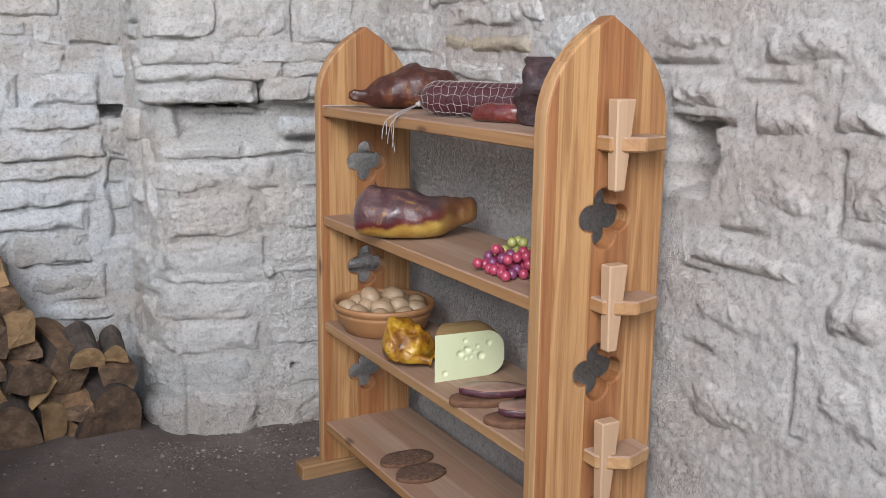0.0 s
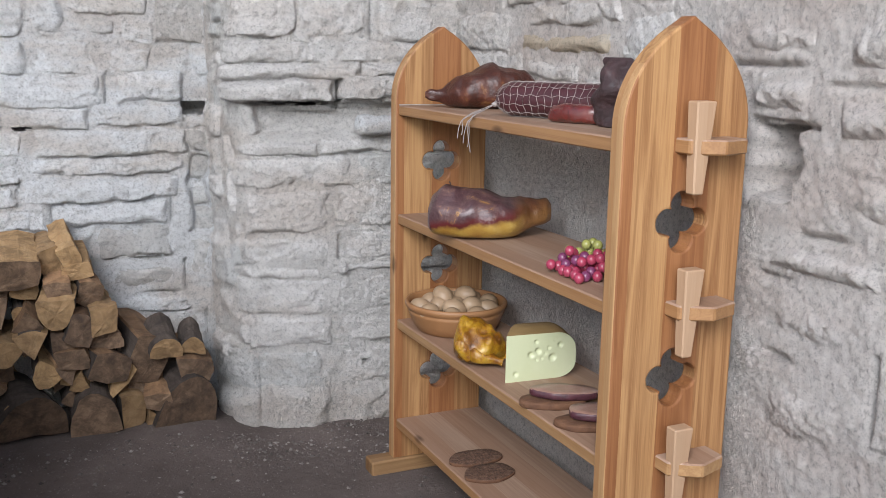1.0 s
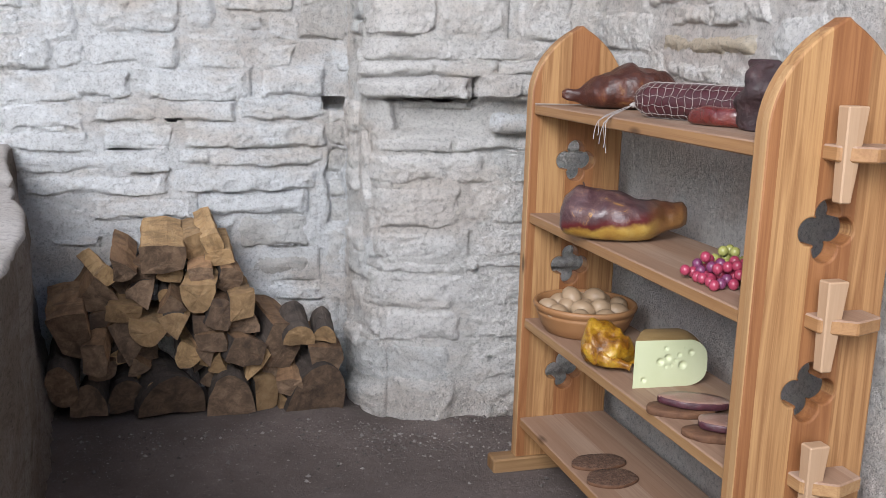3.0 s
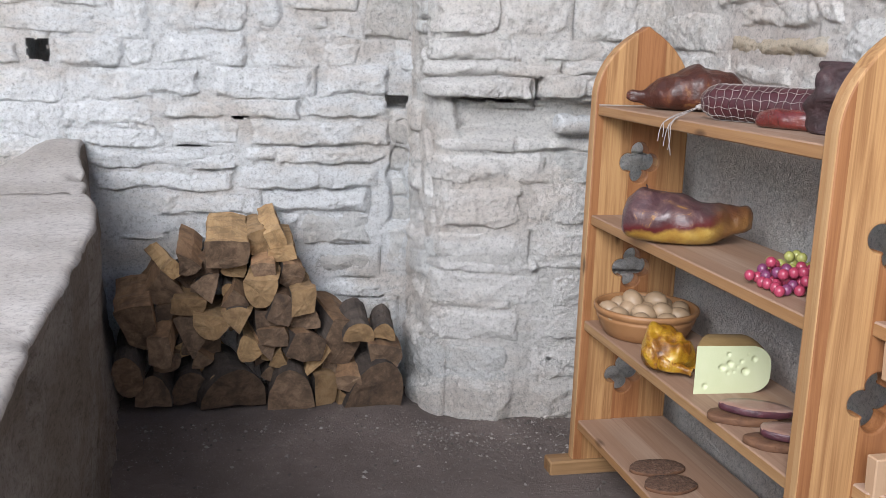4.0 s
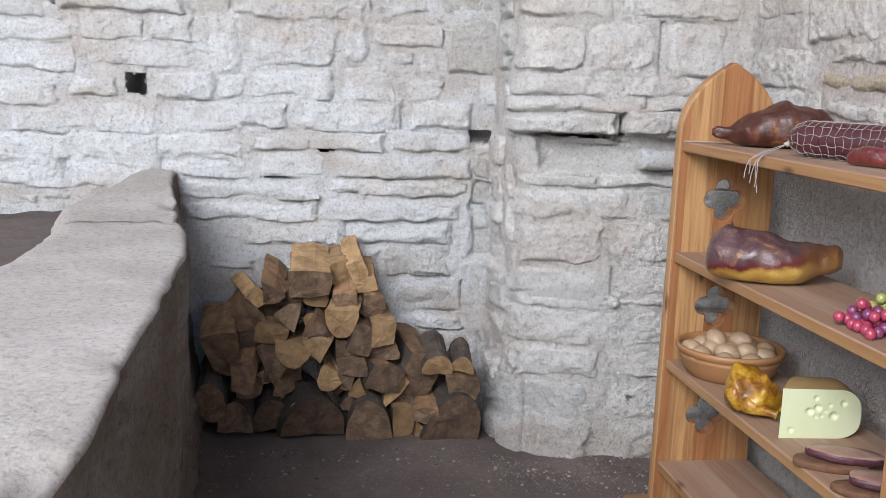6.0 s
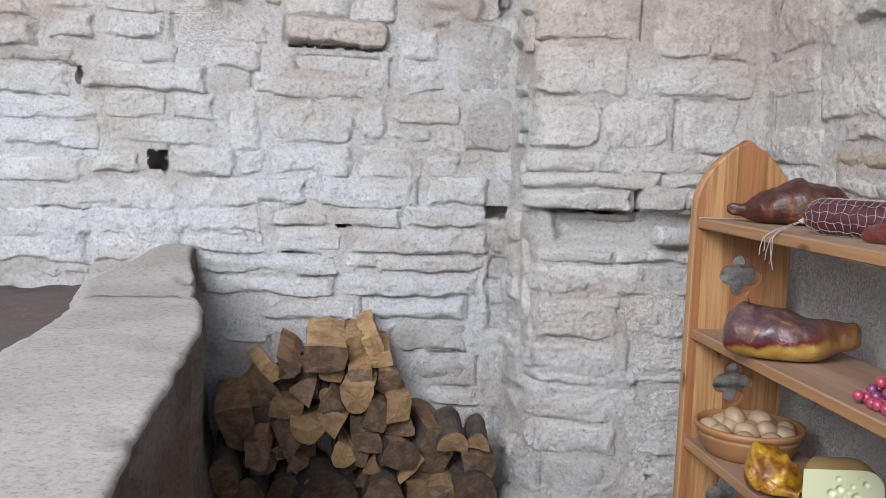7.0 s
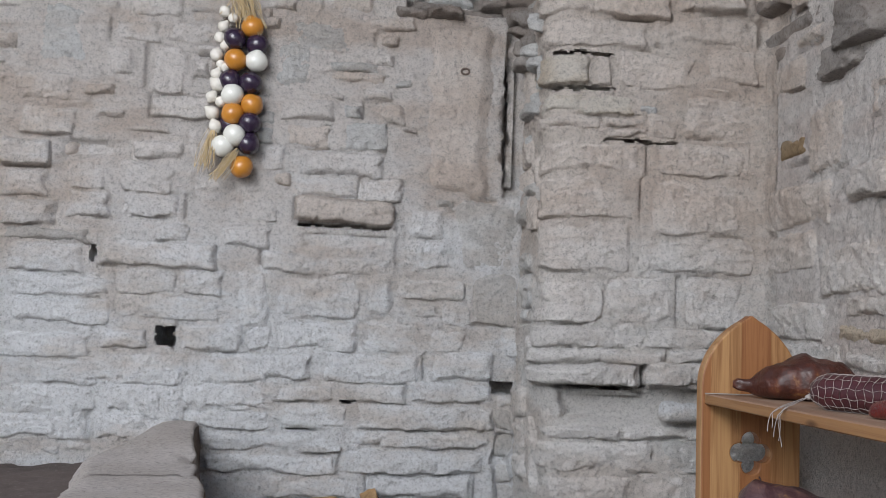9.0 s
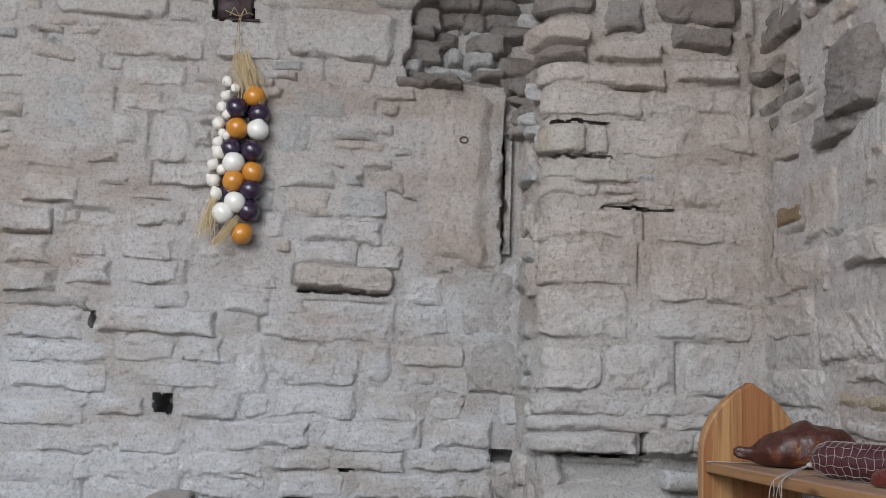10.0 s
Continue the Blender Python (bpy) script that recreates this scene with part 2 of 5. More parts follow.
def on_wall(s, z, d):
    x, y = np.interp(s, LINE_S, LINE_P[:, 0]), np.interp(s, LINE_S, LINE_P[:, 1])
    nx, ny = np.interp(s, LINE_S, LINE_N[:, 0]), np.interp(s, LINE_S, LINE_N[:, 1])
    # the pillar's arris is blunted towards the ground
    low = max(0.0, min(1.0, (1.25 - z) / 1.0))
    bl = 0.085 * low * math.exp(-((s - 1.74) / 0.13) ** 2)
    d = d - bl
    return Vector((x + nx * d, y + ny * d, z))


HOLES = [
    (-0.055, 0.012, 1.319, 1.399),
    (1.240, 1.345, 1.170, 1.228),
    (0.059, 0.222, 2.894, 3.062),
    (-0.316, -0.295, 1.633, 1.696),
    (2.142, 2.166, 0.241, 0.263),
    # open cracks
    (0.464, 0.825, 1.804, 1.820),
    (1.263, 1.282, 2.023, 2.482),
    (1.699, 1.924, 2.442, 2.458),
    (1.691, 1.930, 2.313, 2.329),
    (1.890, 2.175, 2.126, 2.142),
    (2.048, 2.064, 1.241, 1.322),
    (1.734, 2.027, 1.228, 1.244),
    (0.450, 0.534, 1.015, 1.028),
    (0.647, 0.717, 1.120, 1.133),
]
# sunk places: from, to, bottom, top, depth
DENTS = [
    (1.733, 2.505, 1.110, 1.242, -0.050),
    (0.860, 1.62, 2.70, 3.40, -0.140),
    (-0.467, -0.266, 2.024, 2.102, -0.030),
    (1.250, 1.40, 1.955, 2.70, -0.060),
    (1.250, 1.371, 0.703, 1.024, -0.035),
    (0.497, 0.853, 1.725, 1.780, -0.030),
    (2.46, 2.83, 2.50, 3.40, -0.050),
    (4.115, 4.262, 1.10, 1.285, -0.13),
]


def dent(s, z):
    d = 0.0
    s, z = s + 0.05 * nz((s, z, 0.0), 7.0, 3.0) + 0.02 * nz((s, z, 0.0), 22.0, 3.0), z + 0.012 * nz((s, z, 1.0), 9.0, 6.0)
    for a, b, lo, hi, depth in DENTS:
        k = min((s - a) / 0.03, (b - s) / 0.03, (z - lo) / 0.03, (hi - z) / 0.012)
        if k > 0:
            d += depth * min(1.0, k)
    return d


def relief(s, z, amp):
    """Uneven coat over rubble: broad swells, lumps and crumbly grit."""
    broad = nz((s, z, 0.3), 3.1, 9.0)
    lump = nz((s * 7.0, z * 10.0, 0.7), 1.0, 4.0)
    crag = 1 - 2 * abs(nz((s * 4.5, z * 7.0, 0.2), 1.0, 6.0))
    grit = noise.fractal(Vector((s * 24, z * 28, 1.5)), 0.7, 2.2, 3)
    return amp * (0.6 * broad + 0.6 * lump + 0.35 * crag + 0.45 * grit) + 0.005 * noise.fractal(Vector((s * 58, z * 62, 2.0)), 0.7, 2.1, 2)


STONES = []


def stone(wall, s0, s1, z0, z1, proud=0.02, material=None, rough=1.0, soft=3.0):
    """Notes one facing stone; they are all built at the end."""
    STONES.append((wall, s0, s1, z0, z1, proud, material, rough, soft))


def build_stone(wall, s0, s1, z0, z1, proud, material, rough, soft):
    """A rough pillowed block with knocked-off corners: lower edge crisp, upper edge drowned in the coat."""
    if wall == "wall_pillar" and s0 < 1.62 < s1 and z0 > 0.25:
        # the quoins end at the pier's arris
        s0 = 1.62 + 0.07 * nz((z0 * 9.0, s1, 0.0), 1.0, 2.0)
    s0, s1, z0, z1 = s0 - 0.004, s1 + 0.004, z0 - 0.003, z1 + 0.006
    w, h = s1 - s0, z1 - z0
    sc, zc = (s0 + s1) / 2, (z0 + z1) / 2
    sunk = dent(sc, zc)
    nu, nv = max(8, min(90, int(w / 0.0062))), max(7, min(60, int(h / 0.0058)))
    seed = (s0 * 13.7 + z0 * 7.3) % 50
    pick = random.Random(int(seed * 1000))
    coat = soft >= 5
    k = soft / 3
    half = min(w, h) / 2
    corner = half * pick.uniform(0.4, 0.9)
    r_top = min(half * 0.95, k * (0.030 if coat or pick.random() < 0.8 else 0.014))
    r_side = min(w * 0.35, k * (0.07 if coat or pick.random() < 0.75 else 0.018))
    tilt, lean = 0.016 * nz((seed, 0.2, 0.7), 1.0), 0.014 * nz((seed, 3.2, 0.1), 1.0)
    cut, taper = 0.03 * nz((seed, 7.0, 2.0), 1.0), 0.16 * nz((seed, 9.0, 5.0), 1.0)
    top = proud if coat else ((0.6 if wall == "wall_north" else 0.4) * proud + 0.007 if proud < 0.027 else proud - 0.002)
    verts = []
    for j in range(nv + 1):
        for i in range(nu + 1):
            u, v = i / nu, j / nv
            s, z = s0 + w * u, z0 + h * v
            ps, pz = s - sc, (z - zc) * (1 + taper * (2 * u - 1))
            qs, qz = abs(ps) - w / 2 + corner, abs(pz) - h / 2 + corner
            inside = corner - (math.hypot(max(qs, 0), max(qz, 0)) + min(max(qs, qz), 0))
            inside += 0.007 * nz((s, z, seed), 13.0, 3.0) + 0.004 * nz((s, z, seed), 38.0, 1.0)
            if min(u, 1 - u, v, 1 - v) == 0:
                inside = min(inside, 0.0)
            # which edge is nearest sets how round the shoulder is
            up = max(0.0, min(1.0, 0.5 + pz / h))
            flank = max(0.0, min(1.0, (qs - qz) / (half + 0.001) * 1.5 + 0.5))
            # the lower edge is crisp in places only
            bare = 1.0 if coat else max(0.0, min(1.0, 0.35 - 2.2 * nz((s, z0, 0.6), 7.0, 8.0)))
            r_low = min(half * 0.95, k * (0.005 + 0.024 * bare))
            r = (r_low + (r_top - r_low) * up) * (1 - flank) + r_side * flank
            e = max(0.0, min(1.0, inside / max(r, 0.004)))
            sharp = math.sqrt(max(0.0, 1 - (1 - e) ** 2))
            ease = e * e * (3 - 2 * e)
            prof = ease if coat else 0.5 * sharp + 0.5 * ease
            q = Vector((s, z, seed * 0.37))
            ds = 0.020 * nz((s, z, 0.5), 5.0, 1.0) + 0.006 * nz((s, z, 0.1), 17.0, 2.0) + 0.004 * nz((s, z, 0.6), 60.0, 2.0)
            dz = 0.011 * nz((s, z, 0.9), 4.5, 4.0) + 0.005 * nz((s, z, 0.3), 13.0, 5.0) + 0.004 * nz((s, z, 0.2), 55.0, 2.0) + cut * (u - 0.5)
            pillow = 0.007 * (1 - (2 * u - 1) ** 2) * (1 - (2 * v - 1) ** 2)
            bed = nz((s * 4.0, z * 20.0, seed), 1.0, 1.0)
            crag = 1 - 2 * abs(nz((s * 6.5, z * 10.0, seed), 1.0, 3.0))
            d = sunk - 0.014 + (0.014 + top * (1 + 0.5 * nz(q, 3.5, seed))) * prof + prof * (tilt * (v - 0.5) + lean * (u - 0.5) + pillow)
            d += prof * rough * (0.010 * nz(q, 6.0, seed) + 0.006 * nz(q, 15.0, seed) + 0.003 * bed + 0.005 * crag + 0.006 * noise.fractal(q * 24.0, 0.75, 2.2, 3))
            d += 0.0055 * noise.fractal(Vector((s * 58, z * 62, 2.0)), 0.7, 2.1, 2)
            if any(a < s + ds < b and lo < z + dz < hi for a, b, lo, hi in HOLES):
                d = -0.16
            verts.append(on_wall(s + ds, z + dz, d)[:])
    n = nu + 1
    faces = [(j * n + i, j * n + i + 1, (j + 1) * n + i + 1, (j + 1) * n + i) for j in range(nv) for i in range(nu)]
    me = bpy.data.meshes.new("stone")
    me.from_pydata(verts, [], faces)
    me.polygons.foreach_set("use_smooth", [True] * len(me.polygons))
    me.materials.append(material or M_WASH)
    new("stone", me).parent = WALLS[wall]


# ---- facing stones: wall, from and to along it, bottom, top, how far proud ----
# north wall, upper courses
stone("wall_north", -0.773, -0.687, 2.811, 3.011, 0.02)
stone("wall_north", -0.558, -0.120, 2.871, 3.021, 0.04)
stone("wall_north", 0.225, 0.558, 2.967, 3.158, 0.02)
stone("wall_north", -0.348, 0.071, 2.714, 2.865, 0.022)
stone("wall_north", 0.071, 0.341, 2.740, 2.886, 0.025)
stone("wall_north", 0.340, 0.812, 2.764, 2.977, 0.045)
stone("wall_north", 0.519, 0.742, 2.676, 2.763, 0.012, M_WASH_WARM)
stone("wall_north", -0.249, 0.003, 2.597, 2.700, 0.02)
stone("wall_north", 0.002, 0.169, 2.636, 2.716, 0.014)
stone("wall_north", -0.294, -0.088, 2.492, 2.582, 0.018)
stone("wall_north", -0.087, 0.122, 2.502, 2.586, 0.01)
stone("wall_north", -0.325, -0.187, 2.345, 2.475, 0.022)
stone("wall_north", -0.152, 0.022, 2.298, 2.486, 0.012, M_WASH, soft=2)
stone("wall_north", -0.129, 0.136, 2.195, 2.292, 0.032)
stone("wall_north", -0.363, -0.201, 2.173, 2.247, 0.028, soft=5)
stone("wall_north", -0.635, -0.382, 2.112, 2.221, 0.022)
stone("wall_north", -0.669, -0.405, 2.238, 2.362, 0.016)
stone("wall_north", -0.605, -0.348, 2.379, 2.654, 0.006, M_WORN, soft=6)
stone("wall_north", -0.685, -0.472, 1.988, 2.096, 0.035)
stone("wall_north", -0.673, -0.474, 1.866, 1.981, 0.036)
stone("wall_north", -0.662, -0.461, 1.760, 1.859, 0.034)
stone("wall_north", -0.443, -0.258, 1.910, 2.020, 0.012)
stone("wall_north", -0.437, -0.237, 1.799, 1.902, 0.02)
stone("wall_north", -0.246, 0.004, 1.911, 2.027, 0.016)
stone("wall_north", -0.237, 0.029, 1.817, 1.909, 0.010)
stone("wall_north", -0.180, 0.004, 2.038, 2.112, 0.018)
stone("wall_north", -0.000, 0.130, 2.049, 2.189, 0.008)
stone("wall_north", -0.645, -0.318, 1.583, 1.700, 0.016)
stone("wall_north", -0.653, -0.311, 1.701, 1.754, 0.02, M_WORN)
stone("wall_north", -0.298, 0.172, 1.618, 1.717, 0.034)
stone("wall_north", 0.167, 0.367, 1.700, 1.804, 0.030)
stone("wall_north", 0.214, 0.393, 1.817, 1.904, 0.016)
stone("wall_north", 0.023, 0.327, 1.897, 2.009, 0.004, soft=6)
stone("wall_north", -0.593, -0.222, 1.496, 1.581, 0.010)
stone("wall_north", -0.222, 0.013, 1.508, 1.611, 0.016)
stone("wall_north", 0.013, 0.201, 1.521, 1.620, 0.012)
stone("wall_north", -0.594, -0.234, 1.390, 1.491, 0.020)
stone("wall_north", -0.214, 0.191, 1.421, 1.507, 0.012)
stone("wall_north", 0.216, 0.377, 1.398, 1.637, 0.018)
stone("wall_north", -0.270, -0.056, 1.303, 1.382, 0.024)
stone("wall_north", -0.733, -0.276, 1.269, 1.369, 0.016)
stone("wall_north", 0.016, 0.283, 1.303, 1.418, 0.016)
stone("wall_north", -0.481, -0.194, 1.166, 1.270, 0.012)
stone("wall_north", -0.195, 0.080, 1.170, 1.296, 0.014)
stone("wall_north", 0.080, 0.394, 1.183, 1.302, 0.014)
stone("wall_north", -0.590, -0.287, 1.040, 1.159, 0.012)
stone("wall_north", -0.286, 0.086, 1.036, 1.164, 0.012)
stone("wall_north", 0.085, 0.337, 1.077, 1.174, 0.010)
stone("wall_north", 0.354, 0.600, 2.219, 2.302, 0.016)
stone("wall_north", 0.382, 0.587, 2.116, 2.209, 0.010, M_WASH_WARM)
stone("wall_north", 0.288, 0.414, 2.010, 2.123, 0.022, soft=4)
stone("wall_north", 0.455, 0.795, 2.007, 2.107, 0.032)
stone("wall_north", 0.443, 0.687, 1.915, 2.001, 0.022)
stone("wall_north", 0.695, 0.877, 1.910, 2.006, 0.036, soft=4)
stone("wall_north", 0.444, 0.826, 1.819, 1.921, 0.062, M_WASH_WARM)
stone("wall_north", 0.359, 0.854, 1.691, 1.806, 0.020)
stone("wall_north", 0.544, 0.854, 1.615, 1.695, 0.016)
stone("wall_north", 0.325, 0.543, 1.617, 1.709, 0.018)
stone("wall_north", 0.687, 0.828, 2.315, 2.371, 0.02)
stone("wall_north", 0.759, 0.878, 2.214, 2.318, 0.03)
stone("wall_north", 0.605, 0.809, 2.117, 2.223, 0.012, M_WORN)
stone("wall_north", 0.714, 0.817, 2.461, 2.518, 0.014)
stone("wall_north", 0.358, 0.675, 2.468, 2.658, 0.004, M_WORN, soft=7)
stone("wall_north", 0.297, 0.522, 2.321, 2.578, 0.005, M_WORN, soft=7)
stone("wall_north", 0.907, 1.257, 1.944, 2.662, 0.028, M_WASH_WARM, soft=5)
stone("wall_north", 1.066, 1.345, 1.659, 1.931, 0.022, M_WORN)
stone("wall_north", 0.858, 1.050, 1.774, 1.891, 0.018)
stone("wall_north", 0.852, 1.077, 1.657, 1.774, 0.024)
stone("wall_north", 0.390, 0.726, 1.442, 1.604, 0.014)
stone("wall_north", 0.726, 0.863, 1.451, 1.636, 0.012)
stone("wall_north", 0.862, 1.132, 1.529, 1.623, 0.024, soft=4)
stone("wall_north", 0.897, 1.022, 1.462, 1.523, 0.020, soft=4)
stone("wall_north", 1.151, 1.360, 1.450, 1.656, 0.016, M_WORN)
stone("wall_north", 1.023, 1.153, 1.427, 1.537, 0.008)
stone("wall_north", 0.279, 0.386, 1.309, 1.421, 0.012)
stone("wall_north", 0.386, 0.734, 1.321, 1.429, 0.014)
stone("wall_north", 0.734, 0.966, 1.326, 1.444, 0.010)
stone("wall_north", 0.966, 1.156, 1.333, 1.426, 0.008)
stone("wall_north", 0.308, 0.566, 1.202, 1.304, 0.026, soft=4)
stone("wall_north", 0.583, 0.975, 1.199, 1.324, 0.018)
stone("wall_north", 0.997, 1.272, 1.216, 1.336, 0.032)
stone("wall_north", 1.269, 1.378, 1.320, 1.448, 0.018)
# north wall, lower courses
stone("wall_north", 0.391, 0.652, 1.124, 1.185, 0.014)
stone("wall_north", 0.652, 0.905, 1.127, 1.200, 0.016)
stone("wall_north", 0.905, 1.268, 1.136, 1.216, 0.022)
stone("wall_north", 0.029, 0.391, 1.093, 1.189, 0.012)
stone("wall_north", -0.344, -0.055, 1.188, 1.287, 0.010)
stone("wall_north", -0.242, 0.067, 1.071, 1.183, 0.012)
stone("wall_north", -0.589, -0.242, 1.066, 1.169, 0.010)
stone("wall_north", -0.671, -0.283, 0.962, 1.060, 0.022)
stone("wall_north", -0.283, 0.030, 0.962, 1.066, 0.012)
stone("wall_north", 0.068, 0.415, 1.010, 1.089, 0.014)
stone("wall_north", 0.414, 0.702, 1.023, 1.116, 0.016)
stone("wall_north", 0.707, 1.276, 1.025, 1.128, 0.024)
stone("wall_north", 0.116, 0.678, 0.935, 1.005, 0.014)
stone("wall_north", 0.678, 1.267, 0.957, 1.020, 0.022)
stone("wall_north", 0.138, 0.659, 0.850, 0.926, 0.020)
stone("wall_north", 0.658, 1.238, 0.857, 0.947, 0.024)
stone("wall_north", 0.376, 0.772, 0.755, 0.845, 0.014)
stone("wall_north", 0.772, 1.192, 0.766, 0.853, 0.020)
stone("wall_north", 0.597, 0.910, 0.640, 0.751, 0.012)
stone("wall_north", 0.910, 1.206, 0.632, 0.761, 0.018, M_WORN)
stone("wall_north", 0.914, 1.239, 0.496, 0.621, 0.008, M_WORN, soft=6)
stone("wall_north", 0.895, 1.267, 0.417, 0.487, 0.014)
stone("wall_north", 1.245, 1.348, 0.919, 1.019, 0.016, M_WORN)
stone("wall_north", 1.256, 1.360, 0.827, 0.910, 0.014, M_WORN)
stone("wall_north", 1.249, 1.355, 0.721, 0.818, 0.012, M_WORN)
stone("wall_north", 1.260, 1.351, 1.119, 1.178, 0.016)
stone("wall_north", 1.247, 1.362, 1.029, 1.115, 0.012, M_WORN)
stone("wall_north", 0.967, 1.314, 0.281, 0.412, 0.006, M_WORN, soft=6)
stone("wall_north", 1.243, 1.352, 0.563, 0.703, 0.008, M_WORN)
# pillar, broken top
stone("wall_pillar", 1.465, 1.875, 2.872, 3.022, 0.05, M_RUBBLE)
stone("wall_pillar", 1.530, 1.838, 2.734, 2.836, 0.075, M_WASH_WARM)
stone("wall_pillar", 1.881, 2.058, 2.806, 2.934, 0.05, M_RUBBLE)
stone("wall_pillar", 1.465, 1.839, 2.679, 2.741, 0.05, M_RUBBLE)
stone("wall_pillar", 1.839, 2.134, 2.695, 2.771, 0.045, M_WASH_WARM)
stone("wall_pillar", 2.143, 2.418, 2.753, 2.858, 0.055, M_RUBBLE)
stone("wall_pillar", 2.076, 2.437, 2.865, 3.062, 0.045, M_RUBBLE)
stone("wall_pillar", 1.530, 2.148, 2.594, 2.683, 0.036, M_WASH_WARM)
stone("wall_pillar", 2.161, 2.439, 2.629, 2.719, 0.045, M_WASH_WARM)
# pillar, front above the ledge
stone("wall_pillar", 1.530, 2.077, 2.475, 2.581, 0.024, M_WASH_WARM)
stone("wall_pillar", 2.077, 2.483, 2.507, 2.618, 0.022, M_WASH_WARM)
stone("wall_pillar", 1.465, 1.852, 2.329, 2.447, 0.030, M_OCHRE)
stone("wall_pillar", 1.856, 1.917, 2.323, 2.458, 0.02, M_WASH_WARM)
stone("wall_pillar", 1.921, 2.258, 2.328, 2.472, 0.012, M_WASH_WARM)
stone("wall_pillar", 2.258, 2.507, 2.373, 2.510, 0.012, M_WASH_WARM)
stone("wall_pillar", 1.530, 2.035, 2.228, 2.309, 0.014, M_OCHRE)
stone("wall_pillar", 1.400, 1.889, 2.161, 2.220, 0.026, M_WASH_WARM, soft=4)
stone("wall_pillar", 1.893, 2.066, 2.183, 2.217, 0.02, M_WASH_WARM)
stone("wall_pillar", 1.902, 2.066, 2.145, 2.179, 0.016, M_WASH_WARM)
stone("wall_pillar", 2.057, 2.187, 2.140, 2.234, 0.022, M_WASH_WARM)
stone("wall_pillar", 2.201, 2.479, 2.161, 2.326, 0.012, M_WASH_WARM)
stone("wall_pillar", 1.530, 2.058, 2.008, 2.127, 0.014, M_WASH_WARM)
stone("wall_pillar", 2.066, 2.484, 2.012, 2.140, 0.014, M_WASH_WARM)
stone("wall_pillar", 1.465, 2.037, 1.844, 1.999, 0.020, M_WASH_WARM)
stone("wall_pillar", 2.042, 2.444, 1.795, 2.002, 0.016, M_WASH_WARM)
stone("wall_pillar", 1.400, 2.017, 1.646, 1.835, 0.022, M_WASH_WARM)
stone("wall_pillar", 2.021, 2.464, 1.650, 1.791, 0.018, M_WASH_WARM)
stone("wall_pillar", 1.530, 1.897, 1.462, 1.640, 0.018, M_WASH_WARM)
stone("wall_pillar", 1.901, 2.179, 1.467, 1.642, 0.022, M_WASH_WARM)
stone("wall_pillar", 2.183, 2.448, 1.461, 1.649, 0.020, M_WASH_WARM)
stone("wall_pillar", 1.530, 2.040, 1.373, 1.444, 0.026, M_WASH_WARM)
stone("wall_pillar", 2.040, 2.464, 1.386, 1.455, 0.026, M_WASH_WARM)
stone("wall_pillar", 1.465, 2.145, 1.311, 1.371, 0.036, M_WASH_WARM)
stone("wall_pillar", 2.145, 2.463, 1.327, 1.384, 0.034, M_WASH_WARM)
# pillar, the ledge and below
stone("wall_pillar", 1.465, 2.050, 1.235, 1.316, 0.058, M_WASH_WARM)
stone("wall_pillar", 2.067, 2.495, 1.247, 1.329, 0.056, M_WASH_WARM)
stone("wall_pillar", 1.400, 1.974, 1.050, 1.095, 0.020, M_WASH_WARM)
stone("wall_pillar", 1.974, 2.519, 1.055, 1.109, 0.024, M_WASH_WARM)
stone("wall_pillar", 1.530, 2.127, 0.936, 1.043, 0.018, M_WASH_WARM)
stone("wall_pillar", 2.128, 2.604, 0.940, 1.048, 0.014, M_WORN)
stone("wall_pillar", 1.465, 2.025, 0.764, 0.927, 0.024, M_WASH_WARM)
stone("wall_pillar", 2.029, 2.604, 0.787, 0.930, 0.016, M_WASH_WARM)
stone("wall_pillar", 1.400, 2.055, 0.655, 0.756, 0.018, M_WASH_WARM)
stone("wall_pillar", 2.059, 2.604, 0.647, 0.779, 0.018, M_WASH_WARM)
stone("wall_pillar", 1.530, 1.996, 0.604, 0.646, 0.020, M_WASH_WARM)
stone("wall_pillar", 2.000, 2.604, 0.604, 0.642, 0.024, M_WASH_WARM)
stone("wall_pillar", 2.051, 2.103, 0.593, 0.657, 0.045, M_WASH_WARM, soft=5)
stone("wall_pillar", 1.530, 2.135, 0.465, 0.596, 0.020, M_WASH_WARM)
stone("wall_pillar", 2.148, 2.604, 0.471, 0.591, 0.014, M_WASH_WARM)
stone("wall_pillar", 1.465, 2.052, 0.332, 0.456, 0.020, M_WASH_WARM)
stone("wall_pillar", 2.056, 2.604, 0.340, 0.458, 0.016, M_WASH_WARM)
stone("wall_pillar", 1.400, 2.023, 0.155, 0.319, 0.014, M_WORN)
stone("wall_pillar", 2.035, 2.604, 0.174, 0.327, 0.012, M_WASH_WARM)
# east wall over the shelf
stone("wall_east", 2.986, 3.563, 1.407, 1.500, 0.014, M_OCHRE, soft=5)
stone("wall_east", 3.059, 3.602, 1.506, 1.577, 0.016, M_WASH_WARM)
stone("wall_east", 3.606, 3.826, 1.386, 1.533, 0.016, M_WASH_WARM)
stone("wall_east", 2.505, 2.977, 1.433, 1.558, 0.014, M_WASH_WARM)
stone("wall_east", 3.064, 3.403, 1.337, 1.399, 0.020, M_WASH_WARM)
stone("wall_east", 3.404, 3.685, 1.321, 1.402, 0.016, M_WASH_WARM)
stone("wall_east", 2.600, 3.064, 1.334, 1.429, 0.012, M_WASH_WARM)
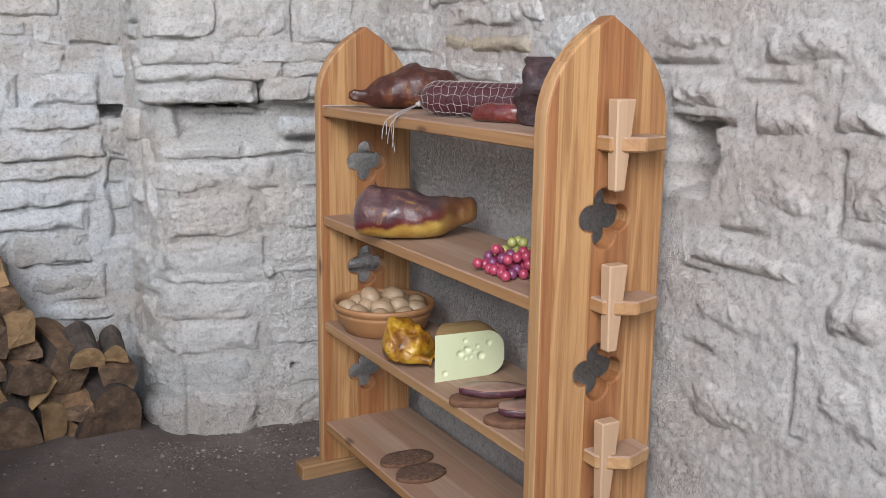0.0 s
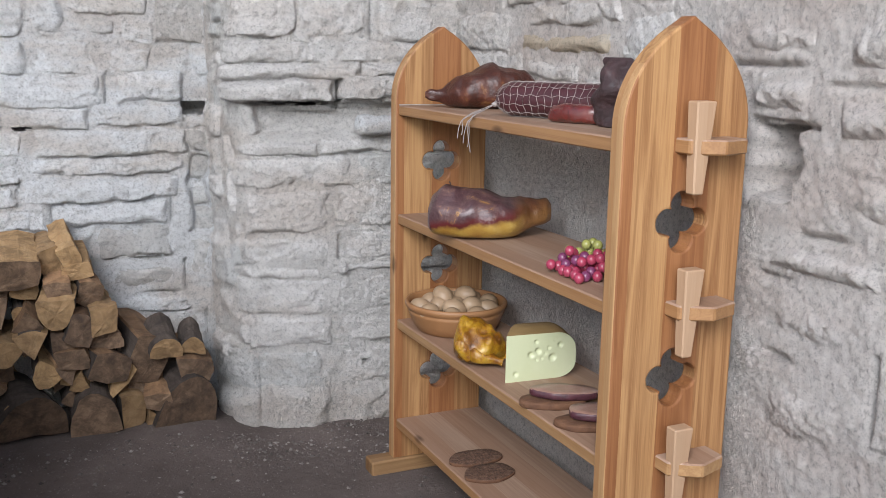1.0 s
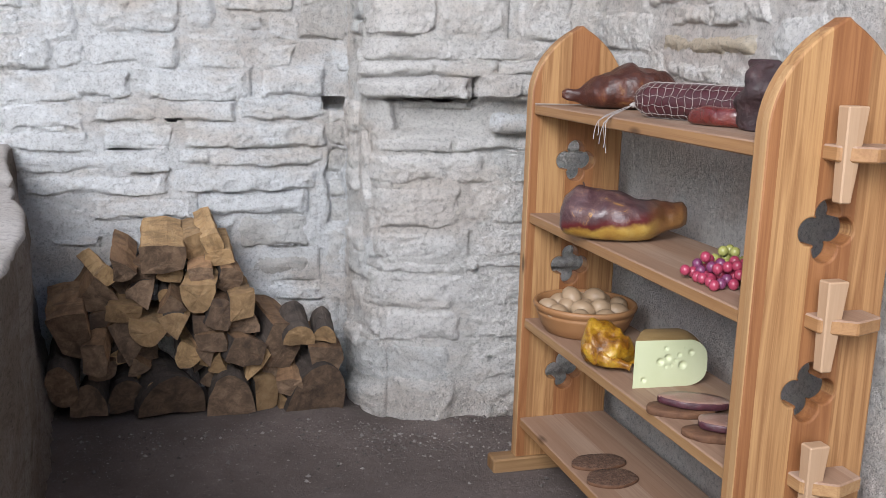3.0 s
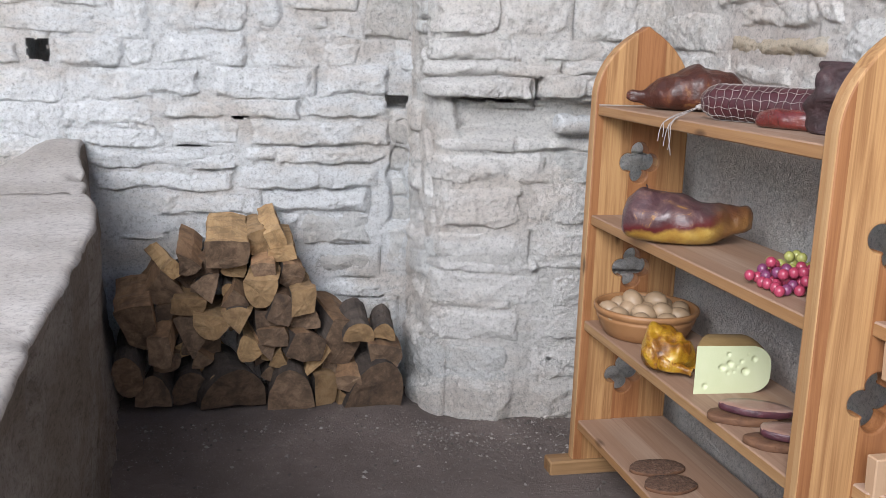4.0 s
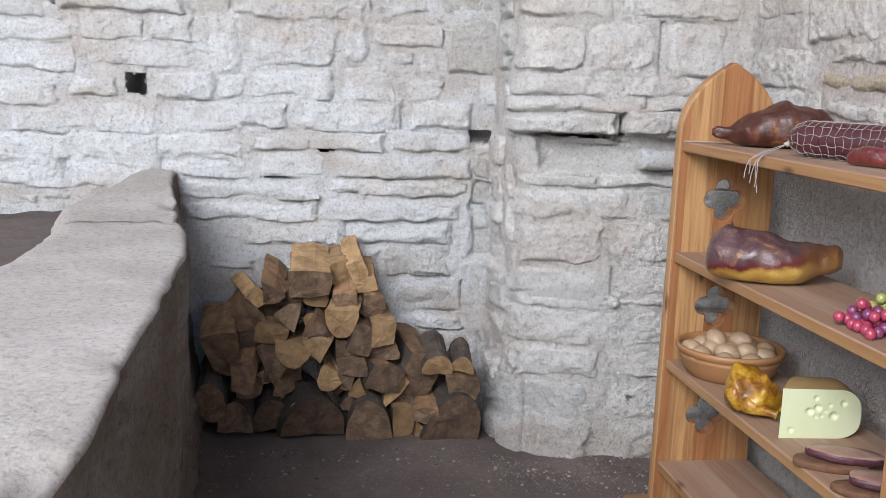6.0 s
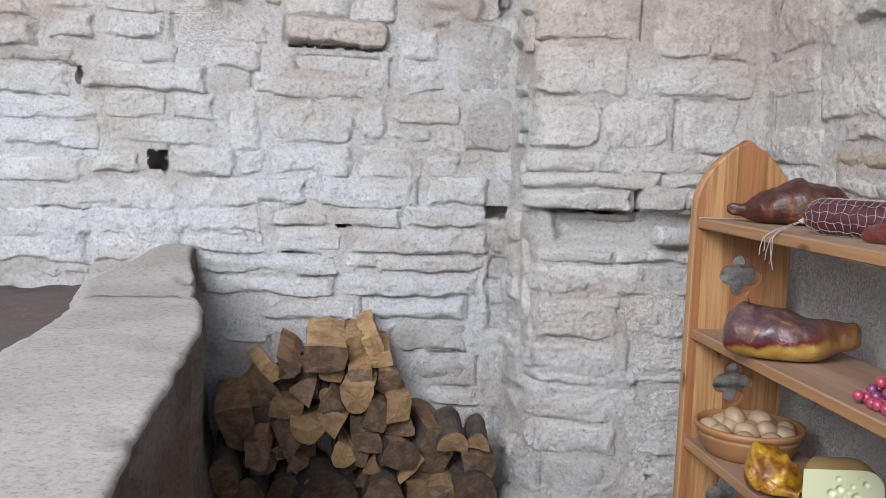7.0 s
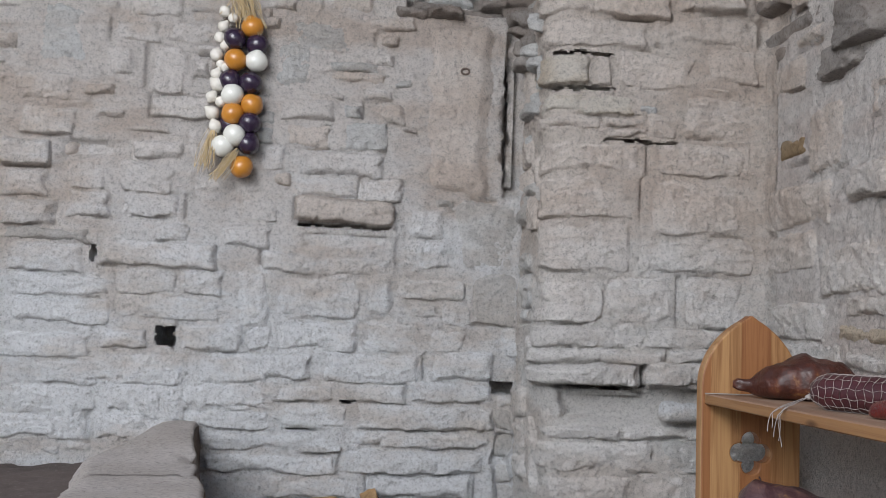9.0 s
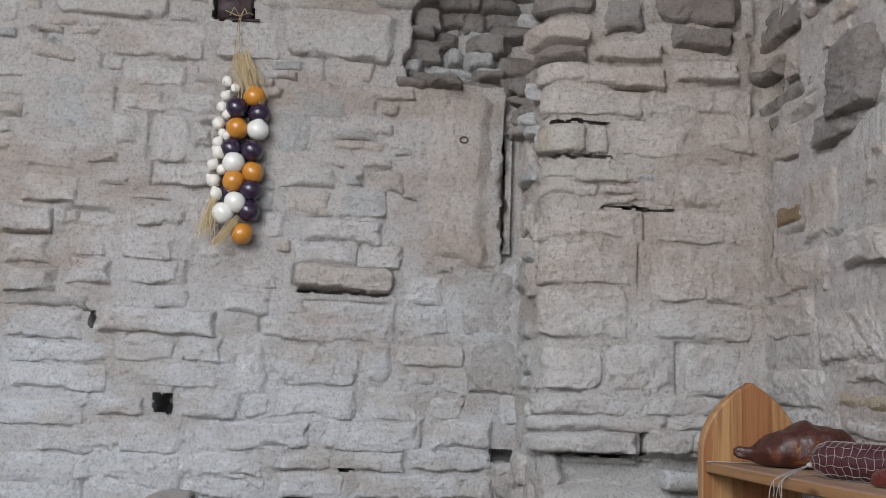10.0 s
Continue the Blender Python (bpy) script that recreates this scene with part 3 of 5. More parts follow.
# east wall beside the shelf
stone("wall_east", 4.326, 4.663, 1.367, 1.518, 0.020, M_RENDER, soft=8)
stone("wall_east", 4.020, 4.321, 1.406, 1.518, 0.012, M_RENDER, soft=8)
stone("wall_east", 4.356, 4.567, 1.239, 1.363, 0.026, M_RENDER, soft=6)
stone("wall_east", 4.570, 4.715, 1.255, 1.358, 0.030, M_RENDER, soft=7)
stone("wall_east", 4.090, 4.332, 1.278, 1.397, 0.014, M_RENDER, soft=6)
stone("wall_east", 4.274, 4.586, 1.051, 1.226, 0.012, M_RENDER, soft=9)
stone("wall_east", 4.600, 4.776, 1.073, 1.249, 0.016, M_RENDER, soft=9)
stone("wall_east", 4.162, 4.547, 0.939, 1.037, 0.016, M_RENDER, soft=9)
stone("wall_east", 4.175, 4.561, 0.764, 0.933, 0.010, M_RENDER, soft=9)
stone("wall_east", 4.560, 4.758, 0.846, 1.009, 0.018, M_RENDER, soft=9)
stone("wall_east", 4.174, 4.524, 0.545, 0.740, 0.010, M_RENDER, soft=9)
stone("wall_east", 4.526, 4.823, 0.646, 0.835, 0.014, M_RENDER, soft=9)
# east wall, upper far part
stone("wall_east", 2.505, 2.938, 2.490, 2.573, 0.04, M_RUBBLE)
stone("wall_east", 2.505, 2.872, 2.778, 2.864, 0.05, M_RUBBLE)
stone("wall_east", 3.015, 3.330, 2.337, 2.589, 0.05, M_RUBBLE)
stone("wall_east", 2.933, 3.176, 2.278, 2.389, 0.03, M_RUBBLE)
stone("wall_east", 2.805, 3.097, 1.982, 2.207, 0.014, M_WASH_WARM)
stone("wall_east", 3.091, 3.389, 1.851, 1.969, 0.035, M_WASH_WARM)
stone("wall_east", 2.505, 2.813, 2.300, 2.425, 0.012, M_WASH_WARM)
stone("wall_east", 2.505, 3.019, 1.814, 1.970, 0.012, M_WASH_WARM)
stone("wall_east", 2.505, 2.904, 1.664, 1.802, 0.014, M_WASH_WARM)
stone("wall_east", 2.902, 3.375, 1.572, 1.741, 0.014, M_WASH_WARM)
# a stain and soiled places
stone("wall_east", 2.593, 2.850, 2.038, 2.150, 0.010, M_STAIN, soft=5)
# rough footing of the pillar
stone("wall_pillar", 1.38, 1.76, -0.04, 0.17, 0.024, M_MORTAR_WARM, 1.6, 8)
stone("wall_pillar", 1.72, 2.08, -0.04, 0.22, 0.024, M_MORTAR_WARM, 1.6, 8)
stone("wall_pillar", 2.04, 2.46, -0.04, 0.2, 0.024, M_MORTAR_WARM, 1.6, 8)


def joints_of(name, ss, zs):
    """How far the mortar has fallen out under each stone of a wall."""
    g = np.zeros((len(zs), len(ss)))
    sa, za = np.array(ss), np.array(zs)
    for wall, s0, s1, z0, z1, proud, *_ in STONES:
        if wall != name:
            continue
        for i in np.nonzero((sa > s0 + 0.01) & (sa < s1 - 0.01))[0]:
            gap = -0.22 + 1.8 * nz((sa[i], z0, 0.4), 6.0, 2.0)
            if gap > 0:
                c = z0 - 0.004 + 0.008 * nz((sa[i], z0, 0.9), 4.5, 4.0)
                near = np.abs(za - c) < 0.04
                g[near, i] = np.maximum(g[near, i], min(1.0, gap) * 0.045 * np.exp(-((za[near] - c) / 0.006) ** 2))
        for edge in (s0, s1):
            if nz((edge, z0, 2.2), 9.0, 5.0) > 0.28:
                near_z = np.nonzero((za > z0) & (za < z1))[0]
                near_s = np.nonzero(np.abs(sa - edge) < 0.03)[0]
                for j in near_z:
                    g[j, near_s] = np.maximum(g[j, near_s], 0.026 * np.exp(-((sa[near_s] - edge) / 0.006) ** 2))
    return g


def fill_rubble(wall, s0, s1, z0, z1, count, seed, material, proud=(0.004, 0.018), size=(0.07, 0.26, 0.028, 0.075), lap=0.006):
    """Smaller stones in whatever room the large ones leave."""
    rs = random.Random(seed)
    made = 0
    for _ in range(count * 30):
        if made >= count:
            break
        w, h = rs.uniform(*size[:2]), rs.uniform(*size[2:])
        a, lo = rs.uniform(s0, s1 - w), rs.uniform(z0, z1 - h)
        clash = any(k == wall and min(a + w, b1) - max(a, b0) > lap and min(lo + h, t1) - max(lo, t0) > lap for k, b0, b1, t0, t1, *_ in STONES)
        clash = clash or any(min(a + w, h1) - max(a, h0) > -0.02 and min(lo + h, g1) - max(lo, g0) > -0.02 for h0, h1, g0, g1 in HOLES)
        if not clash:
            stone(wall, a, a + w, lo, lo + h, rs.uniform(*proud), rs.choice(material), rs.uniform(0.9, 1.5), rs.uniform(2.5, 5.0))
            made += 1


fill_rubble("wall_north", 0.80, 1.36, 2.66, 3.38, 90, 21, [M_RUBBLE, M_RUBBLE, M_WORN], (0.03, 0.10), (0.09, 0.24, 0.05, 0.12), 0.035)
fill_rubble("wall_pillar", 1.36, 1.64, 2.40, 3.38, 40, 22, [M_RUBBLE, M_WORN], (0.03, 0.09), (0.06, 0.14, 0.05, 0.12), 0.03)
fill_rubble("wall_pillar", 1.36, 1.66, 0.25, 2.60, 44, 29, [M_WASH_WARM, M_WASH_WARM, M_WORN], (0.016, 0.036), (0.09, 0.22, 0.05, 0.15), 0.3)
fill_rubble("wall_north", -1.15, 1.33, 1.85, 3.35, 140, 23, [M_WASH, M_WASH, M_WASH_WARM, M_WORN], (0.010, 0.026))
fill_rubble("wall_north", -1.15, 1.33, 0.30, 1.85, 60, 24, [M_WASH, M_WASH, M_WASH_WARM])
fill_rubble("wall_pillar", 1.40, 2.48, 0.25, 1.09, 24, 28, [M_WASH_WARM, M_WORN])
fill_rubble("wall_pillar", 1.40, 2.48, 1.33, 3.35, 40, 25, [M_WASH_WARM, M_WASH_WARM, M_WORN])
fill_rubble("wall_east", 2.55, 4.9, 1.35, 3.2, 46, 26, [M_WASH_WARM, M_RENDER, M_RENDER], (0.006, 0.024), (0.16, 0.40, 0.07, 0.16))
fill_rubble("wall_east", 2.46, 3.2, 2.4, 3.3, 30, 27, [M_RUBBLE, M_WASH_WARM], (0.01, 0.06), (0.08, 0.22, 0.05, 0.11))


def sheet(name, s0, s1, z0, z1, fine, step, depth, material, label, category, amp=0.012):
    """The bed of mortar and rubble that the facing stones sit in, with its putlog holes."""
    ss, s = [], s0
    while s < s1:
        ss.append(s)
        s += step if fine[0] <= s <= fine[1] else 0.06
    ss.append(s1)
    zs = [z0 + (z1 - z0) * k / round((z1 - z0) / step) for k in range(round((z1 - z0) / step) + 1)]
    open_joint = joints_of(name, ss, zs)
    verts = [on_wall(s, z, depth + dent(s, z) + relief(s, z, amp) - open_joint[j, i])[:] for j, z in enumerate(zs) for i, s in enumerate(ss)]
    n, faces = len(ss), []
    for j in range(len(zs) - 1):
        for i in range(n - 1):
            cs, cz = (ss[i] + ss[i + 1]) / 2, (zs[j] + zs[j + 1]) / 2
            ws, wz = cs + 0.012 * nz((cs, cz, 0), 30.0, 3.0), cz + 0.012 * nz((cs, cz, 1), 30.0, 8.0)
            if not any(a < ws < b and lo < wz < hi for a, b, lo, hi in HOLES):
                faces.append((j * n + i, j * n + i + 1, (j + 1) * n + i + 1, (j + 1) * n + i))
    k = len(verts)
    verts += [on_wall(s, z, -0.85)[:] for z in (z0, z1) for s in (s0, s1)]
    faces.append((k + 1, k, k + 2, k + 3))
    for a, b, lo, hi in HOLES:
        if s0 <= a and b <= s1:
            k, e = len(verts), 0.02
            for d in (-0.012, -0.50):
                verts += [on_wall(s, z, d)[:] for s, z in ((a - e, lo - e), (b + e, lo - e), (b + e, hi + e), (a - e, hi + e))]
            faces += [(k + i, k + (i + 1) % 4, k + 4 + (i + 1) % 4, k + 4 + i) for i in range(4)] + [(k + 4, k + 5, k + 6, k + 7)]
    me = bpy.data.meshes.new(name)
    me.from_pydata(verts, [], faces)
    me.polygons.foreach_set("use_smooth", [True] * len(me.polygons))
    me.materials.append(material)
    return tagged(new(name, me), label, category, "", "structure")


wall_north = sheet("wall_north", -3.6, S_CORNER + 0.03, -0.05, 3.4, (-1.25, 1.4), 0.0075, 0.0075, M_MORTAR, "lime-washed rubble stone wall behind the firewood", "wall")
wall_pillar = sheet("wall_pillar", S_CORNER + 0.03, s_front(2.19), -0.05, 3.4, (1.3, 2.6), 0.0075, 0.009, M_MORTAR_WARM, "projecting lime-washed stone pier with a blunt corner", "wall")
wall_east = sheet("wall_east", s_front(2.19), s_east(-2.4), -0.05, 3.4, (2.4, 5.1), 0.0095, 0.008, M_RENDER, "roughly rendered stone wall behind the shelf unit", "wall", 0.008)

WALLS = {w.name: w for w in (wall_north, wall_pillar, wall_east)}


# ---- ground, bench, enclosing structure ----
def smooth01(a, b, v):
    t = max(0.0, min(1.0, (v - a) / (b - a)))
    return t * t * (3 - 2 * t)


def ground_z(x, y):
    rise = 0.075 * smooth01(3.55, 4.12, y) * smooth01(1.5, 1.2, x)
    rise += 0.03 * smooth01(3.8, 4.05, y) * smooth01(1.3, 1.6, x)
    return rise + 0.012 * noise.noise(Vector((x * 1.6, y * 1.6, 0.3))) * smooth01(0, 1, 4 - abs(x - 1))


def ground():
    bm = bmesh.new()
    nx, ny = 150, 150
    g = [[bm.verts.new((-3.9 + 6.6 * i / nx, -2.9 + 7.6 * j / ny, 0)) for i in range(nx + 1)] for j in range(ny + 1)]
    for row in g:
        for v in row:
            v.co.z = ground_z(v.co.x, v.co.y) + 0.006 * fract(v.co, 9.0, 2.0, 4)
    for j in range(ny):
        for i in range(nx):
            bm.faces.new((g[j][i], g[j][i + 1], g[j + 1][i + 1], g[j + 1][i]))
    tagged(new("floor", mesh_of(bm, "floor", M_EARTH, True)), "trodden brown earth floor with grit and small stones", "floor", "", "structure")


ground()


def plain_wall(name, x0, x1, y0, y1, z0, z1, label, material=None):
    ob = new(name, mesh_of(box(x0, x1, y0, y1, z0, z1, 0), name, material or M_PLASTER))
    return tagged(ob, label, "wall", "", "structure")


# south side: low wall below a wide opening, piers at its ends
plain_wall("wall_south", -3.9, 2.5, -2.95, -2.65, -0.1, 0.8, "plain lime-washed parapet under the wide opening")
plain_wall("wall_south_pier", 1.2, 2.5, -2.94, -2.66, 0.8, 3.4, "plain lime-washed pier beside the wide opening")
plain_wall("wall_west", -3.9, -3.6, -2.64, 4.6, -0.1, 0.9, "plain lime-washed low wall under the side opening")
plain_wall("wall_west_pier", -3.88, -3.61, 2.6, 4.6, 0.9, 3.4, "plain lime-washed wall beside the side opening")
# unseen slab, added to keep the roof light off the top of the walls
ceiling = new("ceiling", mesh_of(box(-3.9, 2.5, 3.3, 4.8, 3.4, 3.6, 0), "ceiling", M_PLASTER))
tagged(ceiling, "unseen plain grey ceiling over the corner, added to shade the upper wall", "ceiling", "", "structure")


def block(x_left, x_right, y0, y1, z_top, n, seed, base_x):
    """A long coping block: right side battered and chipped, top nearly level."""
    bm = bmesh.new()
    ny = n
    rows = []
    for j in range(ny + 1):
        f = j / ny
        y = y0 + (y1 - y0) * f
        xl, xr, xb = x_left(y), x_right(y), base_x(y)
        row = []
        r = 0.016
        pts = [(xl, 0.55), (xl, z_top - 0.05), (xl + 0.03, z_top - 0.006)]
        m = 14
        pts += [(xl + 0.05 + (xr - r - xl - 0.05) * k / m, z_top) for k in range(m + 1)]
        pts += [(xr - r + r * math.sin(a), z_top - r + r * math.cos(a)) for a in (0.35, 0.7, 1.05, 1.4)]
        pts += [(xr + (xb - xr) * (k / 16) ** 1.3, (z_top - r) * (1 - k / 16) - 0.06 * (k / 16)) for k in range(1, 17)]
        end = 0.03 * (smooth01(0.04, 0.0, f) + smooth01(0.96, 1.0, f)) if y0 < 3.0 else 0.0
        for x, z in pts:
            p = Vector((x, y, z))
            side = smooth01(z_top + 0.01, z_top - 0.05, z)
            dx = (0.020 * fract(p, 4.5, seed, 5) + 0.014 * nz(p, 2.2, seed) + 0.010 * fract((p.x * 0.3, p.y * 4.0, p.z * 0.7), 6.0, seed, 3)) * side - end * side
            dz = 0.006 * fract(p, 5.0, seed + 4, 4) + 0.003 * fract(p, 30.0, seed, 3) + 0.012 * nz((p.x, p.y, 0), 1.7, seed)
            chip = max(0.0, nz((0.3, y, 0.8), 4.5, seed) - 0.05) * smooth01(xr - 0.07, xr, x) * smooth01(0.5, z_top, z)
            row.append(bm.verts.new((x + dx - 0.10 * chip, y, z + (dz if z > 0.3 else 0) - 0.10 * chip)))
        if y0 > 3.0:
            # the end block rises a little to the wall
            for v in row:
                v.co.z += (0.06 * smooth01(-0.16, 0.02, v.co.x) - 0.03 * smooth01(0.0, -0.16, v.co.x)) * smooth01(3.7, 4.42, y) * smooth01(0.6, 0.95, v.co.z)
        rows.append(row)
    for j in range(ny):
        for i in range(len(rows[0]) - 1):
            # faces below the arris take the darker colour with painted shade and dirt
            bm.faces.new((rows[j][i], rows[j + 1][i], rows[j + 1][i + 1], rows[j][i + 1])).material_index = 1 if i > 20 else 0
    for row in (rows[0], rows[-1]):
        bm.faces.new(row)
    bmesh.ops.recalc_face_normals(bm, faces=bm.faces[:])
    return bm


parapet = base("stone_parapet", pose(0.1, 2.5, 0), "low beige stone parapet with worn flat coping, against the wall", "parapet", "", "structure")
shift = pose(-0.1, -2.5, 0)
BLOCKS = []
BLOCKS.append(part("coping_block", block(lambda y: -0.07, lambda y: float(np.interp(y, (1.0, 1.9, 2.4, 3.0, 3.3, 3.44), (0.385, 0.36, 0.341, 0.328, 0.29, 0.262))), -0.6, 3.44, 0.985, 130, 3.0, lambda y: 0.40 - 0.04 * y), M_BENCH, parapet, "", True, shift))
BLOCKS.append(part("coping_block", block(lambda y: -0.08 - 0.09 * smooth01(3.35, 3.85, y), lambda y: 0.235 - 0.115 * smooth01(3.5, 4.4, y), 3.42, 4.46, 0.980, 60, 11.0, lambda y: 0.26), M_BENCH, parapet, "", True, shift))
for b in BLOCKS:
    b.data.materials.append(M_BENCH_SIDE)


def soil_bed():
    bm = bmesh.new()
    n = 70
    g = [[bm.verts.new((-3.6 + 3.58 * i / n, -0.6 + 5.05 * j / n, 0)) for i in range(n + 1)] for j in range(n + 1)]
    for row in g:
        for v in row:
            v.co.z = 0.87 + 0.02 * fract(v.co, 3.0, 5.0, 4) + 0.012 * fract(v.co, 22.0, 1.0, 3)
    for j in range(n):
        for i in range(n):
            bm.faces.new((g[j][i], g[j][i + 1], g[j + 1][i + 1], g[j + 1][i]))
    return bm


tagged(new("soil_bed", mesh_of(soil_bed(), "soil_bed", M_EARTH, True)), "dark crumbly soil bed behind the stone parapet", "soil", "", "structure")


# ---- the shelf unit ----
XF, XB, XM = 1.775, 2.10, 1.933
Y_NEAR, Y_FAR, THICK = 2.305, 3.552, 0.046
TOP, LEVELS = 1.50, (1.252, 0.900, 0.545, 0.194)
CENTRES = (1.071, 0.722, 0.352)


def outline_upright():
    """Pointed-arch board outline and its three quatrefoil piercings, x across and z up."""
    hw, spring = (XB - XF) / 2, 1.275
    pts = [(-hw, 0.0), (hw, 0.0)]
    n = 14
    for k in range(n + 1):
        a = k / n
        # two arcs that meet in a point
        lean = 1.02 * a
        pts.append((max(0.004, hw - 0.345 * (1 - math.cos(lean))), spring + (TOP - spring) * math.sin(lean) / math.sin(1.02)))
    pts += [(-x, z) for x, z in reversed(pts[2:])]
    holes = []
    for c in CENTRES:
        q = []
        off, r = 0.037, 0.0295
        for lobe in range(4):
            mid = lobe * math.pi / 2
            for k in range(15):
                a = mid - 1.872 + 3.744 * k / 14
                q.append((off * math.cos(mid) + r * math.cos(a), c + off * math.sin(mid) + r * math.sin(a)))
        holes.append(q)
    return pts, holes


def upright_mesh():
    cu = bpy.data.curves.new("upright", 'CURVE')
    cu.dimensions, cu.fill_mode = '2D', 'BOTH'
    pts, holes = outline_upright()
    for ring in (pts, *holes):
        sp = cu.splines.new('POLY')
        sp.points.add(len(ring) - 1)
        for p, (x, z) in zip(sp.points, ring):
            p.co = (x, z, 0, 1)
        sp.use_cyclic_u = True
    cu.extrude, cu.bevel_depth, cu.bevel_resolution, cu.offset = THICK / 2 - 0.005, 0.005, 1, -0.005
    ob = bpy.data.objects.new("upright_curve", cu)
    scene.collection.objects.link(ob)
    dg = bpy.context.evaluated_depsgraph_get()
    me = bpy.data.meshes.new_from_object(ob.evaluated_get(dg))
    bpy.data.objects.remove(ob)
    bpy.data.curves.remove(cu)
    bm = bmesh.new()
    bm.from_mesh(me)
    bpy.data.meshes.remove(me)
    for v in bm.verts:
        v.co = Vector((v.co.x, v.co.z, v.co.y))
    bmesh.ops.remove_doubles(bm, verts=bm.verts[:], dist=0.0003)
    bmesh.ops.recalc_face_normals(bm, faces=bm.faces[:])
    return bm


def board(z_top):
    """A shelf board with its narrower through-tenon on the near and far end."""
    t = 0.032
    x0, x1 = XF - XM + 0.004, XB - XM - 0.004
    tx0, tx1 = -0.030, 0.112
    y0, y1 = Y_NEAR + THICK, Y_FAR
    ya, yb = Y_NEAR - 0.085, Y_FAR + THICK + 0.085
    ring = [(x0, y0), (tx0, y0), (tx0, ya + 0.040), (tx0 + 0.065, ya), (tx1, ya + 0.026), (tx1, y0), (x1, y0), (x1, y1), (tx1, y1), (tx1, yb), (tx0, yb), (tx0, y1), (x0, y1)]
    bm = bmesh.new()
    lower = [bm.verts.new((x, y, z_top - t)) for x, y in ring]
    f = bm.faces.new(lower)
    up = bmesh.ops.extrude_face_region(bm, geom=[f])
    for v in up["geom"]:
        if isinstance(v, bmesh.types.BMVert):
            v.co.z += t
    bmesh.ops.recalc_face_normals(bm, faces=bm.faces[:])
    bmesh.ops.bevel(bm, geom=bm.edges[:], offset=0.0035, segments=1, affect='EDGES')
    return bm


def wedge(z_top):
    """A tapered key through the tenon."""
    bm = bmesh.new()
    zt, zb = z_top + 0.078, z_top - 0.115
    y = Y_NEAR - 0.042
    top = [(-0.026, -0.017), (0.024, -0.017), (0.024, 0.017), (-0.026, 0.017)]
    lo = [(-0.020, -0.014), (0.006, -0.014), (0.006, 0.014), (-0.020, 0.014)]
    a = [bm.verts.new((x, y + yy, zb)) for x, yy in lo]
    b = [bm.verts.new((x, y + yy, zt)) for x, yy in top]
    bm.faces.new(a[::-1]); bm.faces.new(b)
    for i in range(4):
        bm.faces.new((a[i], a[(i + 1) % 4], b[(i + 1) % 4], b[i]))
    bmesh.ops.bevel(bm, geom=bm.edges[:], offset=0.003, segments=1, affect='EDGES')
    return bm


shelf = base("shelf_unit", pose(XM, 0, 0), "honey-coloured pine shelf unit with pointed pierced ends and wedged tenons", "shelf")
for y in (Y_NEAR + THICK / 2, Y_FAR + THICK / 2):
    end = part("upright", upright_mesh(), M_PINE, shelf, "pointed-arch pine end board pierced with quatrefoils", False, pose(0, y, 0))
    end.data.materials.append(M_FRONT)
    for f in end.data.polygons:
        if f.normal.x < -0.6 and f.center.x < -0.12:
            f.material_index = 1
    part("foot", box(-0.245, 0.16, -0.036, 0.036, 0.0, 0.052, 0.005), M_FOOT, shelf, "", False, pose(0, y - 0.002, 0))
for z in LEVELS:
    plank = part("shelf_board", board(z), M_SHELF, shelf, "worn pale pine board")
    plank.data.materials.append(M_EDGE)
    for f in plank.data.polygons:
        if f.normal.z < 0.5:
            f.material_index = 1
    part("wedge", wedge(z), M_WEDGE, shelf, "pale tapered wooden key")


# ---- firewood ----
def log_wood(name, c0, c1, c2, dim=((0.36, 0.33, 0.315), (0.56, 0.53, 0.51), (0.9, 0.86, 0.83))):
    m, nt, bs = mat(name)
    v = coords(nt, (1, 0.12, 1), (5.0, 2.0, 3.0))
    col = ramp(nt, tex(nt, v, 30, 6, 0.65, 0.5), (0.3, c0), (0.55, c1), (0.75, c2))
    v2 = coords(nt, (1, 1, 1), (5.0, 2.0, 3.0))
    col = mix(nt, ramp(nt, tex(nt, v2, 14, 8, 0.72, 0.6), (0.44, BW(0)), (0.62, BW(0.8))), col, [0.55 * c for c in c0])
    info = nt.nodes.new("ShaderNodeObjectInfo")
    col = mix(nt, 1.0, col, ramp(nt, info.outputs["Random"], (0, dim[0]), (0.5, dim[1]), (1, dim[2])), 'MULTIPLY')
    nt.links.new(col, bs.inputs["Base Color"])
    bs.inputs["Roughness"].default_value = 0.85
    b = bump(nt, bs, tex(nt, v, 60, 6, 0.7), 0.5, 0.006)
    bump(nt, bs, tex(nt, v2, 45, 6, 0.7), 0.4, 0.006, b)
    return m


M_SPLIT = log_wood("split_wood", (0.24, 0.14, 0.075), (0.36, 0.22, 0.12), (0.46, 0.30, 0.17))
M_END = log_wood("sawn_log_end", (0.15, 0.098, 0.064), (0.29, 0.195, 0.125), (0.42, 0.295, 0.195))
M_BARK = log_wood("log_bark", (0.07, 0.054, 0.045), (0.13, 0.104, 0.087), (0.21, 0.178, 0.155))
M_PALE_SPLIT = log_wood("pale_split_wood", (0.40, 0.25, 0.12), (0.52, 0.34, 0.17), (0.60, 0.42, 0.23), ((0.45, 0.43, 0.42), (0.6, 0.58, 0.57), (0.85, 0.83, 0.8)))


